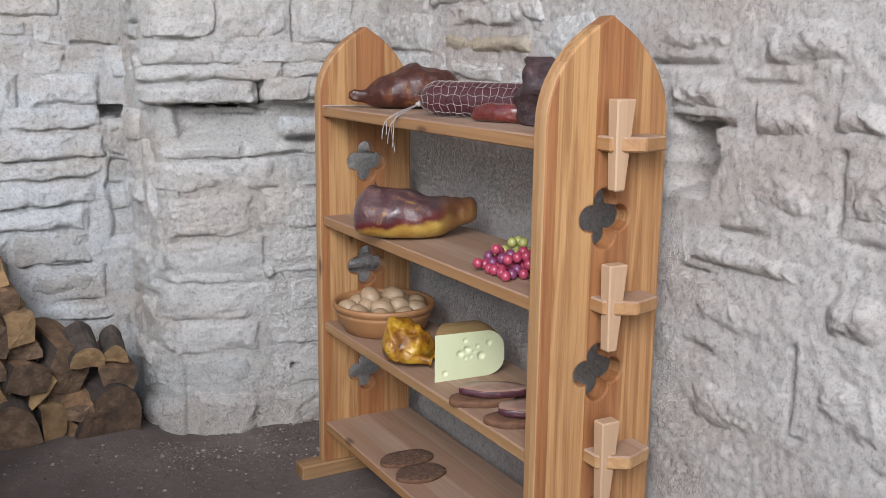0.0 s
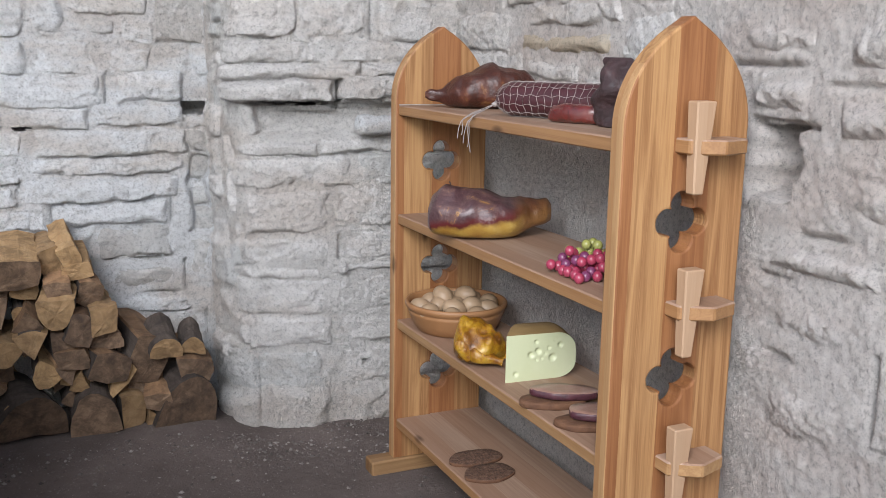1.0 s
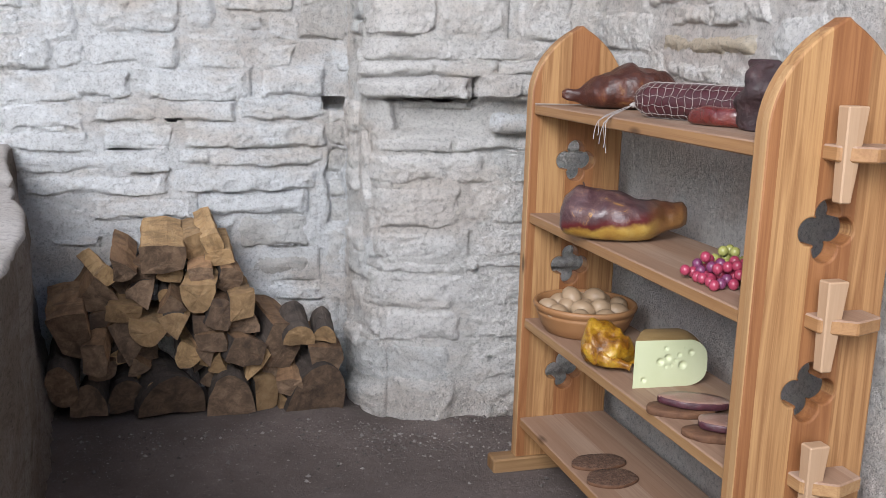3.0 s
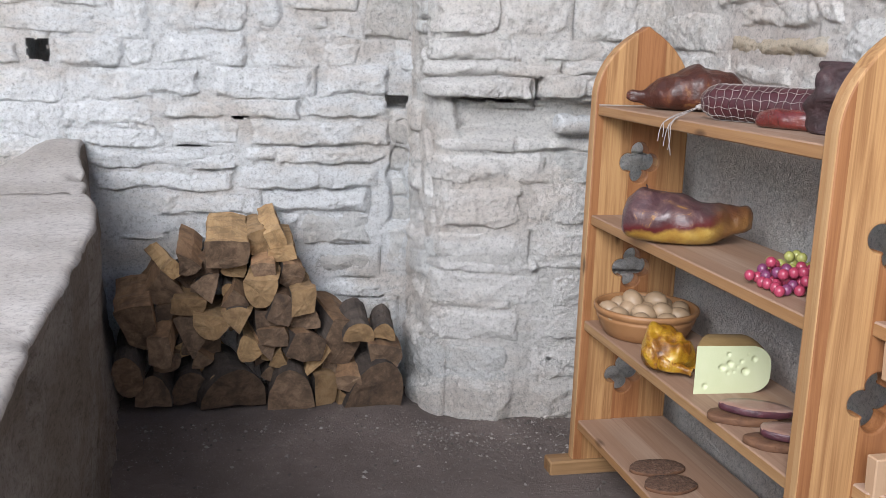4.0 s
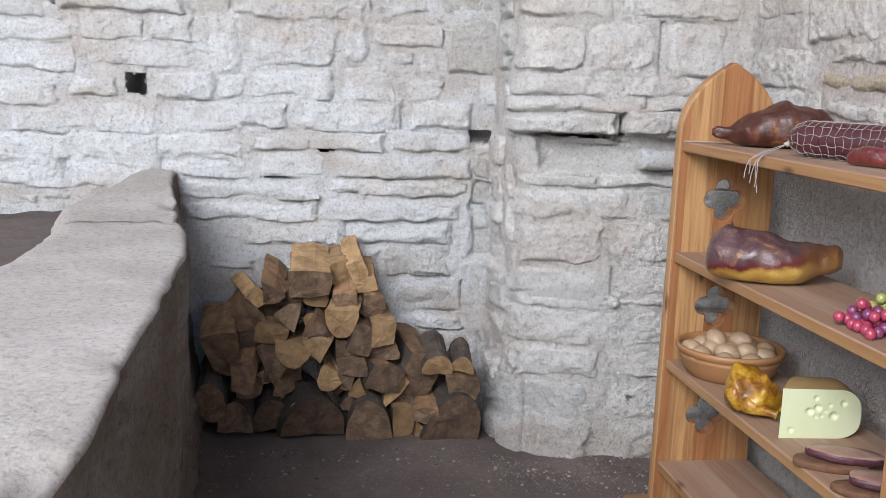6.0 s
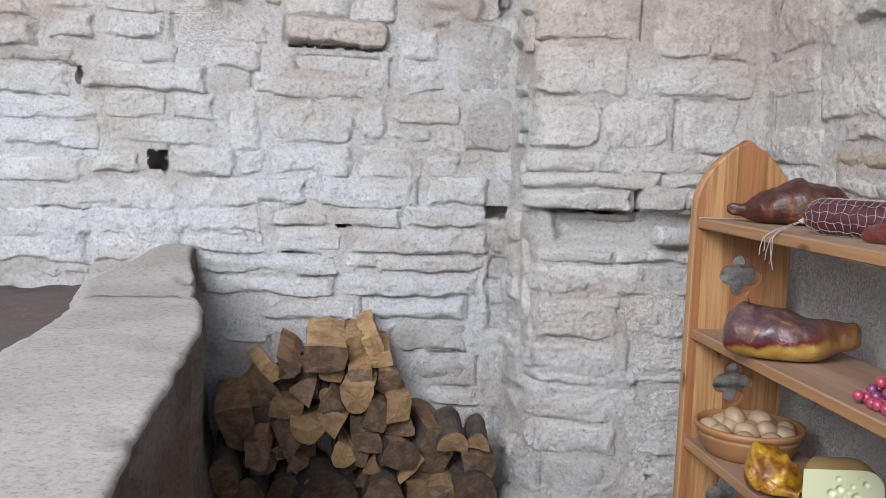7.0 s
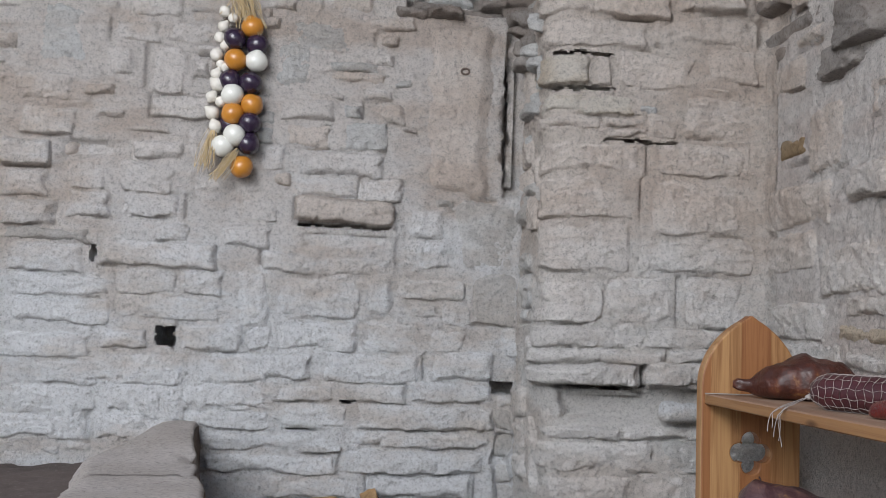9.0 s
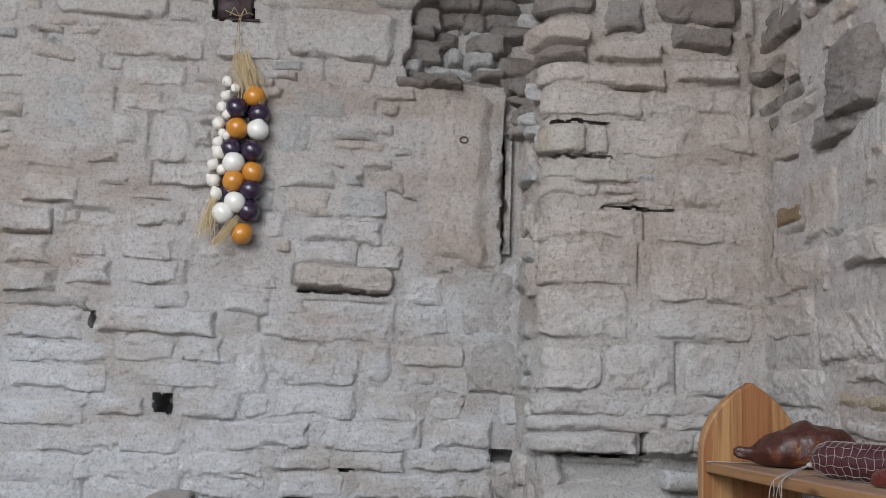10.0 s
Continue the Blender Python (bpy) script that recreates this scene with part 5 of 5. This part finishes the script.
# a flat steel skewer whose tip sticks out past the end board
skewer = base("skewer", pose(1.90, 3.505, Z1 + 0.002, 0, 0, -2), "thin grey steel skewer lying on the top shelf", "skewer")
M_STEEL = glossy("dull_steel", [(0.3, (0.25, 0.23, 0.21)), (0.7, (0.38, 0.35, 0.32))], 30.0, 0.4, 0.0)
part("blade", box(-0.135, 0.08, -0.005, 0.005, 0.0, 0.003, 0.001), M_STEEL, skewer)

# second shelf
big = base("painted_ham", pose(1.872, 3.105, Z2, 0, 0, -26), "large ham with purple-brown rind, yellow fat and dark shank", "ham")
part("meat", loft([(-0.165, 0.030, 0.03, 0.085, 0), (-0.155, 0.062, 0.008, 0.118, 0), (-0.11, 0.092, 0.0, 0.142, 0), (-0.04, 0.100, 0.0, 0.138, -0.005), (0.03, 0.094, 0.0, 0.126, -0.005), (0.09, 0.074, 0.002, 0.118, 0.012), (0.13, 0.050, 0.026, 0.108, 0.034), (0.175, 0.040, 0.034, 0.104, 0.048), (0.19, 0.024, 0.045, 0.09, 0.05)], 34, 0.015, 12.0), M_HAM, big, "", True)
cord = bmesh.new()
part("cord_end", tube(cord, [(-0.10, 0.0, 0.138), (-0.102, 0.002, 0.15), (-0.106, 0.0, 0.158)], 0.0022), M_CRUST, big, "short dark cord")


def grape_bunch(name, m, count, material, label, spread, second=None, seed=5):
    th = base(name, m, label, "grapes")
    rs = random.Random(seed)
    g = mesh_of(ball(0.0125, 14, (1, 1, 1.06)), "grape", material, True)
    g2 = mesh_of(ball(0.0125, 14, (1, 1, 1.06)), "grape", second, True) if second else g
    made = []
    tries = 0
    while len(made) < count and tries < 6000:
        tries += 1
        p = Vector((rs.gauss(0, spread[0]), rs.gauss(0, spread[1]), 0.0135 + abs(rs.gauss(0, spread[2]))))
        if all((p - q).length > 0.0205 for q in made) and p.z < 0.065:
            # every berry rests on the board or on another
            if p.z > 0.02 and not any(q.z < p.z and (p - q).length < 0.030 for q in made):
                p.z = 0.0135
                if any((p - q).length < 0.0205 for q in made):
                    continue
            made.append(p)
            ob = new("grape", g2 if rs.random() < 0.14 else g)
            ob.parent = th
            ob.matrix_basis = Matrix.Translation(p)
    stem = bmesh.new()
    part("stem", tube(stem, [(0.0, 0.0, 0.02), (0.015, 0.012, 0.04), (0.02, 0.03, 0.052), (0.035, 0.045, 0.05)], 0.002), M_CRUSTY, th)


grape_bunch("red_grapes", pose(1.900, 2.550, Z2, 0, 0, -45), 60, M_GRAPE, "bunch of red grapes lying on the second shelf", (0.046, 0.026, 0.022), M_GRAPE_DARK)
grape_bunch("green_grapes", pose(1.975, 2.625, Z2, 0, 0, -45), 50, M_GRAPE_GREEN, "bunch of yellow-green grapes behind the red ones", (0.050, 0.024, 0.020), None, 9)


# third shelf
def egg_bowl():
    th = base("clay_bowl", pose(1.918, 3.385, Z3), "round terracotta bowl with a banded rim, full of eggs", "bowl")
    prof = [(0.0, 0.0), (0.118, 0.0), (0.128, 0.006), (0.143, 0.030), (0.154, 0.058), (0.157, 0.066), (0.1545, 0.069), (0.158, 0.073), (0.164, 0.080), (0.166, 0.088), (0.163, 0.0955), (0.156, 0.096), (0.152, 0.088), (0.147, 0.066), (0.132, 0.030), (0.11, 0.014), (0.0, 0.012)]
    bm = bmesh.new()
    n = 56
    rows = []
    for r, z in prof:
        rows.append([bm.verts.new((max(r, 0.0005) * math.cos(a) * (1 + 0.006 * math.sin(2 * a)), max(r, 0.0005) * math.sin(a), z)) for a in [i * math.tau / n for i in range(n)]])
    for r0, r1 in zip(rows, rows[1:]):
        for i in range(n):
            bm.faces.new((r0[i], r0[(i + 1) % n], r1[(i + 1) % n], r1[i]))
    part("bowl", bm, M_CLAY, th, "", True)
    em = ball(0.0315, 18, (1, 1, 1.28))
    for v in em.verts:
        if v.co.z > 0:
            v.co.x *= 1 - 0.16 * (v.co.z / 0.035) ** 2
            v.co.y *= 1 - 0.16 * (v.co.z / 0.035) ** 2
    em = mesh_of(em, "egg", M_EGG, True)
    rs = random.Random(4)
    spots = [(0, 0, 0.088)] + [(0.058 * math.cos(a), 0.058 * math.sin(a), 0.094) for a in [0.3 + k * math.tau / 5 for k in range(5)]]
    spots += [(0.112 * math.cos(a), 0.112 * math.sin(a), 0.084) for a in [k * math.tau / 9 for k in range(9)]]
    spots += [(-0.035, 0.03, 0.118), (0.045, 0.02, 0.114)]
    for x, y, z in spots:
        e = new("egg", em)
        e.matrix_basis = pose(1.918 + x + rs.uniform(-.006, .006), 3.385 + y + rs.uniform(-.006, .006), Z3 + z - 0.014 + rs.uniform(-.004, .004), rs.uniform(50, 125), rs.uniform(-40, 40), rs.uniform(0, 360))
        tagged(e, "light brown hen's egg heaped in the clay bowl", "egg", "eggs in the bowl")


egg_bowl()


def roast():
    th = base("roast_chicken", pose(1.832, 3.04, Z3, 0, 0, -30), "small golden-brown glazed roast chicken with tucked legs", "chicken")
    part("body", loft([(-0.075, 0.016, 0.03, 0.07, 0), (-0.062, 0.042, 0.010, 0.104, 0), (-0.025, 0.058, 0.0, 0.124, 0), (0.02, 0.054, 0.0, 0.112, 0), (0.055, 0.036, 0.006, 0.084, 0), (0.078, 0.012, 0.016, 0.05, 0)], 30, 0.034, 7.0), M_GOLD, th, "", True)
    leg = [(-0.04, 0.016, -0.016, 0.016, 0), (-0.028, 0.026, -0.024, 0.025, 0), (0.0, 0.024, -0.022, 0.022, 0), (0.03, 0.013, -0.012, 0.012, 0), (0.048, 0.009, -0.009, 0.009, 0), (0.056, 0.012, -0.012, 0.012, 0)]
    part("leg", loft(leg, 18, 0.008, 2.0), M_GOLD, th, "", True, pose(0.015, -0.052, 0.034, 0, 12, -10))
    part("leg", loft(leg, 18, 0.008, 4.0), M_GOLD, th, "", True, pose(0.022, 0.045, 0.045, 0, 8, 12))
    wing = [(-0.03, 0.008, -0.010, 0.010, 0), (-0.02, 0.014, -0.02, 0.02, 0), (0.01, 0.012, -0.017, 0.017, 0), (0.035, 0.007, -0.008, 0.008, 0)]
    part("wing", loft(wing, 14, 0.007, 5.0), M_GOLD, th, "", True, pose(-0.045, -0.05, 0.05, 0, 60, -8))
    part("wing", loft(wing, 14, 0.007, 6.0), M_GOLD, th, "", True, pose(-0.04, 0.052, 0.055, 0, 50, 8))


roast()


def cheese():
    th = base("cheese_wedge", pose(1.815, 2.852, Z3, 0, 0, -4), "cut wedge of pale green cheese with round holes", "cheese")
    W, H, D = 0.212, 0.132, 0.13
    holes = [(0.075, 0.072, 0.012), (0.096, 0.082, 0.012), (0.118, 0.073, 0.006), (0.09, 0.108, 0.008), (0.108, 0.060, 0.006), (0.128, 0.088, 0.007), (0.14, 0.060, 0.014), (0.163, 0.094, 0.010), (0.030, 0.022, 0.009), (0.092, 0.057, 0.006), (0.145, 0.108, 0.004)]

    def span(u):
        """Lower and upper edge of the cut face at u of its width."""
        r = max(0.0, (u - 0.72) / 0.28)
        return H * 0.20 * (1 - math.sqrt(max(0.0, 1 - r * r))) * 1.6, H * (1 - 0.02 * u) - H * 0.42 * (1 - math.sqrt(max(0.0, 1 - r * r)))

    nu, nv = 66, 40
    bm = bmesh.new()
    g = []
    for i in range(nu + 1):
        lo, hi = span(i / nu)
        col = []
        for j in range(nv + 1):
            x, z = W * i / nu, lo + (hi - lo) * j / nv
            d = 0.0
            for hx, hz, r in holes:
                r = 0.8 * r
                q = ((x - hx) ** 2 + ((z - hz) * 1.1) ** 2) / (r * r)
                if q < 1:
                    d = max(d, 0.75 * r * math.sqrt(1 - q))
            col.append(bm.verts.new((x, d, z)))
        g.append(col)
    for i in range(nu):
        for j in range(nv):
            bm.faces.new((g[i][j], g[i + 1][j], g[i + 1][j + 1], g[i][j + 1]))
    face = part("cut_face", bm, M_CHEESE, th, "pale green cut face with holes", True)
    rim = bmesh.new()
    loop = [(W * i / nu, span(i / nu)[0]) for i in range(nu + 1)] + [(W * i / nu, span(i / nu)[1]) for i in range(nu, -1, -1)]
    # the wheel's rind runs back and narrows to the wedge's tip
    rows = []
    for k in range(9):
        f = k / 8
        bulge = 0.008 * math.sin(math.pi * f)
        rows.append([rim.verts.new((x * (1 - 0.38 * f) + 0.088 * f, 0.0005 + D * f, z * (1 - 0.06 * f) + (bulge if z > 0.05 else 0))) for x, z in loop])
    m = len(loop)
    for r0, r1 in zip(rows, rows[1:]):
        for i in range(m):
            rim.faces.new((r0[i], r0[(i + 1) % m], r1[(i + 1) % m], r1[i]))
    rim.faces.new(rows[-1])
    bmesh.ops.recalc_face_normals(rim, faces=rim.faces[:])
    part("rind", rim, M_RIND, th, "brown waxy rind", True)


cheese()


def slab(rx, ry, t, seed, cutoff=None, bow=0.0, n=44):
    """A flat slice with an oval outline, cut straight on one side where asked."""
    bm = bmesh.new()
    ring = []
    for i in range(n):
        a = i * math.tau / n
        x, y = rx * math.cos(a), ry * math.sin(a)
        w = 1 + 0.05 * math.sin(2 * a + seed) + 0.03 * math.sin(5 * a + seed * 2)
        x, y = x * w, y * w
        if cutoff is not None:
            y = max(y, cutoff)
        ring.append((x, y))
    levels = [(0.0, 0.97), (0.15 * t, 1.0), (0.85 * t, 1.0), (t, 0.975), (t * 1.02, 0.6), (t * 1.0, 0.2)]
    rows = [[bm.verts.new((x * f, y * f, z + bow * (x / rx) ** 2 + 0.0012 * nz((x * f, y * f, z), 60, seed))) for x, y in ring] for z, f in levels]
    for r0, r1 in zip(rows, rows[1:]):
        for i in range(n):
            bm.faces.new((r0[i], r0[(i + 1) % n], r1[(i + 1) % n], r1[i]))
    bm.faces.new(rows[0][::-1]); bm.faces.new(rows[-1])
    for f in bm.faces:
        f.material_index = 1 if abs(f.normal.z) < 0.5 else 0
    bm.normal_update()
    for f in bm.faces:
        f.material_index = 0 if f.normal.z > 0.6 else 1
    return bm


def slice_part(name, bm, top, rim, parent, at=None, label=""):
    ob = part(name, bm, top, parent, label, True, at)
    ob.data.materials.append(rim)
    return ob


for x, y, rz, seed in ((1.876, 2.672, -22, 1.0), (1.884, 2.515, -18, 3.0)):
    th = base("ham_sandwich", pose(x, y, Z3, 0, 0, rz), "brown bread slice with a thick slice of dark-rimmed ham", "sandwich", "sandwiches on the shelf")
    slice_part("bread", slab(0.082, 0.046, 0.016, seed), M_CRUSTY, M_CRUSTY, th, pose(-0.022, -0.016, 0))
    slice_part("ham_slice", slab(0.086, 0.050, 0.017, seed + 1.5), M_SLICE, M_SLICE_RIM, th, pose(0.014, 0.008, 0.0165, -2, 2, 4), "pink ham slice with a dark rim")

# bottom shelf
for x, y, rz, seed in ((1.878, 3.142, 2, 2.0), (1.868, 3.03, 0, 5.0)):
    th = base("rye_bread_slice", pose(x, y, Z4, 0, 0, rz), "oval slice of dark rye bread lying flat", "bread", "bread slices")
    slice_part("slice", slab(0.083, 0.054, 0.012, seed), M_RYE, M_CRUSTY, th)


# ---- onions and garlic on the wall ----
M_ONION = glossy("yellow_onion", [(0.3, (0.42, 0.165, 0.022)), (0.6, (0.50, 0.21, 0.03)), (0.8, (0.55, 0.27, 0.06))], 30.0, 0.3, 0.3, (1, 1, 0.15), 0.15)
M_ONION_RED = glossy("dark_onion", [(0.3, (0.016, 0.010, 0.024)), (0.7, (0.035, 0.020, 0.045))], 30.0, 0.25, 0.4, (1, 1, 0.15), 0.15)
M_ONION_WHITE = glossy("white_onion", [(0.3, (0.62, 0.62, 0.56)), (0.7, (0.72, 0.72, 0.67))], 30.0, 0.3, 0.3, (1, 1, 0.15), 0.12)
M_GARLIC = glossy("garlic_skin", [(0.3, (0.60, 0.57, 0.50)), (0.7, (0.72, 0.69, 0.63))], 24.0, 0.55, 0.0, (1, 1, 0.3), 0.2)
M_STRAW = glossy("dry_straw", [(0.3, (0.36, 0.26, 0.13)), (0.7, (0.55, 0.43, 0.25))], 30.0, 0.8, 0.0)


def bulb(r, squat, tip, ribs=0):
    bm = bmesh.new()
    n, k = 22, 14
    rows = []
    for j in range(1, k):
        t = math.pi * j / k
        rr = r * math.sin(t) ** 0.92
        z = r * squat * math.cos(t)
        if t < 0.6:
            z += tip * (1 - t / 0.6) ** 1.5
        if t > 2.7:
            z -= 0.25 * tip
        rows.append([bm.verts.new((rr * (1 + 0.07 * ribs * abs(math.sin(3.5 * a))) * math.cos(a), rr * (1 + 0.07 * ribs * abs(math.sin(3.5 * a))) * math.sin(a), z)) for a in [i * math.tau / n for i in range(n)]])
    top, bot = bm.verts.new((0, 0, rows[0][0].co.z + tip * 0.3)), bm.verts.new((0, 0, rows[-1][0].co.z - 0.001))
    for r0, r1 in zip(rows, rows[1:]):
        for i in range(n):
            bm.faces.new((r0[i], r1[i], r1[(i + 1) % n], r0[(i + 1) % n]))
    for i in range(n):
        bm.faces.new((top, rows[0][i], rows[0][(i + 1) % n]))
        bm.faces.new((bot, rows[-1][(i + 1) % n], rows[-1][i]))
    return bm


def onion_string():
    x0, y0, z0 = 0.215, 4.352, 2.567
    th = base("onion_string", pose(x0, y0, z0), "hanging string of yellow, white and dark onions with garlic", "onions")
    kinds = {"y": (M_ONION, "glossy amber onion"), "d": (M_ONION_RED, "glossy dark purple onion"), "w": (M_ONION_WHITE, "glossy white onion")}
    meshes = {k: mesh_of(bulb(0.045, 0.88, 0.010), "onion", m, True) for k, (m, _) in kinds.items()}
    rs = random.Random(6)
    # rows of the braid: across, down, kind, forward
    strand = ((0.024, 0.0, "y", 0), (-0.042, 0.052, "d", 0), (0.045, 0.066, "d", -0.012), (-0.034, 0.135, "y", 0.004), (0.045, 0.135, "w", 0),
              (-0.052, 0.215, "d", -0.01), (0.028, 0.222, "d", 0), (-0.038, 0.276, "w", 0.012), (0.036, 0.308, "y", 0), (-0.034, 0.347, "y", 0.004),
              (0.032, 0.380, "d", 0), (-0.046, 0.384, "d", -0.03), (-0.022, 0.433, "w", 0.012), (0.030, 0.46, "d", -0.004), (-0.066, 0.475, "w", 0), (0.010, 0.552, "y", 0))
    for dx, dz, k, fw in strand:
        ob = new("onion", meshes[k])
        ob.parent = th
        ob.matrix_basis = pose(dx + 0.012, -fw, -dz, rs.uniform(-50, -15), rs.uniform(-25, 25), rs.uniform(0, 360))
        tagged(ob, kinds[k][1])
    gm = mesh_of(bulb(0.022, 0.95, 0.016, 1), "garlic_bulb", M_GARLIC, True)
    for dx, dz, s in ((-0.085, -0.055, 1.0), (-0.052, -0.03, 0.9), (-0.088, 0.005, 0.95), (-0.098, 0.05, 1.0), (-0.108, 0.118, 1.1), (-0.09, 0.155, 0.8), (-0.105, 0.195, 1.0), (-0.1, 0.235, 1.15), (-0.118, 0.285, 1.0), (-0.082, 0.302, 0.95), (-0.112, 0.348, 1.15), (-0.098, 0.398, 1.1), (-0.075, 0.165, 0.8), (-0.078, 0.08, 0.85)):
        ob = new("garlic_bulb", gm)
        ob.parent = th
        ob.matrix_basis = pose(dx + 0.012, 0.004, -dz, rs.uniform(-30, 30), rs.uniform(-60, 60), rs.uniform(0, 360)) @ Matrix.Scale(s, 4)

    def sheaf(a, b, spread, count, seed, r=0.0013):
        q = random.Random(seed)
        bm = bmesh.new()
        for _ in range(count):
            e = Vector((q.gauss(0, spread), q.gauss(0, spread * 0.4), q.gauss(0, spread * 0.8)))
            s = Vector((q.gauss(0, spread * 0.3), q.gauss(0, spread * 0.2), q.gauss(0, 0.008)))
            bend = Vector((q.gauss(0, spread * 0.5), -abs(q.gauss(0, 0.01)), 0))
            pts = [Vector(a) + s + (Vector(b) + e - Vector(a) - s) * f + bend * 4 * f * (1 - f) for f in (0, 0.25, 0.5, 0.75, 1)]
            tube(bm, pts, r, 3)
        return bm

    part("straw", sheaf((-0.035, 0, 0.165), (0.0, -0.02, 0.03), 0.032, 60, 1), M_STRAW, th, "dry straw tops", False)
    part("straw", sheaf((-0.01, 0, 0.19), (0.06, -0.015, -0.02), 0.014, 14, 2), M_STRAW, th, "", False)
    part("straw", sheaf((-0.09, 0, -0.40), (-0.115, -0.01, -0.55), 0.02, 34, 3), M_STRAW, th, "", False)
    part("straw", sheaf((0.0, -0.02, -0.50), (-0.075, -0.03, -0.60), 0.02, 30, 4), M_STRAW, th, "", False)
    for k, (ax, bx) in enumerate(((-0.045, -0.055), (-0.04, -0.036))):
        c = bmesh.new()
        part("cord", tube(c, [(ax, 0.03, 0.345), (ax - 0.005, 0.012, 0.30), (bx, 0.004, 0.2), (bx, 0.0, 0.1)], 0.002, 5), M_STRAW, th, "thin hanging cord", True)
    c = bmesh.new()
    for q in range(6):
        tube(c, [(-0.045, 0.02, 0.335), (-0.045 + 0.035 * math.cos(q), 0.0, 0.345 + 0.02 * math.sin(q * 2)), (-0.045 + 0.055 * math.cos(q), -0.01, 0.335 + 0.02 * math.sin(q * 3))], 0.0015, 3)
    part("tie", c, M_STRAW, th, "frayed knot")
    c = bmesh.new()
    part("hanging_rod", tube(c, [(-0.10, 0.06, 0.335), (0.03, 0.05, 0.335)], 0.006, 6), M_CRUST, th, "dark rod set in the putlog hole")
    # black body added inside the putlog hole to stand for its deep shade
    plug = base("hole_shade", pose(0.14, 4.49, 2.975), "dark plug filling the putlog hole in place of its shade", "beam")
    part("timber", loft([(-0.070, 0.06, -0.06, 0.06, 0), (-0.062, 0.07, -0.072, 0.075, 0), (0.062, 0.07, -0.072, 0.075, 0), (0.070, 0.06, -0.06, 0.06, 0)], 24, 0.01, 2.0), M_CRUST, plug, "", True)


onion_string()

# ---- small things on the walls and floor ----
ring = base("iron_ring", pose(1.094, 4.372, 2.452), "small rusty iron ring let into the slab", "ring")
bm = bmesh.new()
tube(bm, [(0.016 * math.cos(a), 0.0, 0.012 * math.sin(a)) for a in [k * math.tau / 16 for k in range(17)]], 0.004, 6)
part("loop", bm, dark("rusty_iron", (0.10, 0.07, 0.055), 0.7), ring, "", True)

peg = base("loose_stone", pose(1.845, 3.955, 1.16, 0, 0, 12), "pale loose stone lying in the recess below the ledge", "stone")
part("stone", loft([(-0.062, 0.030, -0.028, 0.030, 0), (-0.058, 0.036, -0.034, 0.036, 0), (0.0, 0.040, -0.040, 0.036, 0), (0.08, 0.036, -0.036, 0.030, 0), (0.10, 0.02, -0.02, 0.02, 0)], 22, 0.010, 4.0), M_WASH, peg, "", True)


def pebbles():
    """Grit and broken mortar along the foot of the walls and over the floor."""
    rs = random.Random(11)
    verts, faces = [], []
    shape = [(1, 0, 0), (-1, 0, 0), (0, 1, 0), (0, -1, 0), (0, 0, 1), (0, 0, -1)]
    tri = [(0, 2, 4), (2, 1, 4), (1, 3, 4), (3, 0, 4), (2, 0, 5), (1, 2, 5), (3, 1, 5), (0, 3, 5)]
    for k in range(3600):
        if k < 2000:
            t = rs.random()
            x, y = (rs.uniform(1.30, 2.1), 4.0 - abs(rs.gauss(0, 0.16))) if t < 0.6 else (rs.uniform(0.3, 1.4), 4.02 - abs(rs.gauss(0, 0.15)))
        else:
            x, y = rs.uniform(0.2, 2.1), rs.uniform(2.2, 4.0)
        r = min(0.010, 0.0021 * rs.paretovariate(2.4))
        z = ground_z(x, y) + r * 0.3
        a = rs.uniform(0, 6.28)
        n = len(verts)
        for sx, sy, sz in shape:
            q = r * rs.uniform(0.6, 1.2)
            px, py = sx * q, sy * q
            verts.append((x + px * math.cos(a) - py * math.sin(a), y + px * math.sin(a) + py * math.cos(a), z + sz * q * 0.7))
        faces += [(n + i, n + j, n + l) for i, j, l in tri]
    me = bpy.data.meshes.new("grit")
    me.from_pydata(verts, [], faces)
    m, nt, bs = mat("grit")
    geo = nt.nodes.new("ShaderNodeNewGeometry")
    nt.links.new(ramp(nt, geo.outputs["Random Per Island"], (0, (0.06, 0.05, 0.045)), (0.7, (0.15, 0.13, 0.12)), (1, (0.27, 0.245, 0.23))), bs.inputs["Base Color"])
    bs.inputs["Roughness"].default_value = 0.95
    me.materials.append(m)
    tagged(new("grit", me), "grit and crumbs of mortar scattered on the earth", "gravel", "", "stuff")


pebbles()

for args in STONES:
    build_stone(*args)
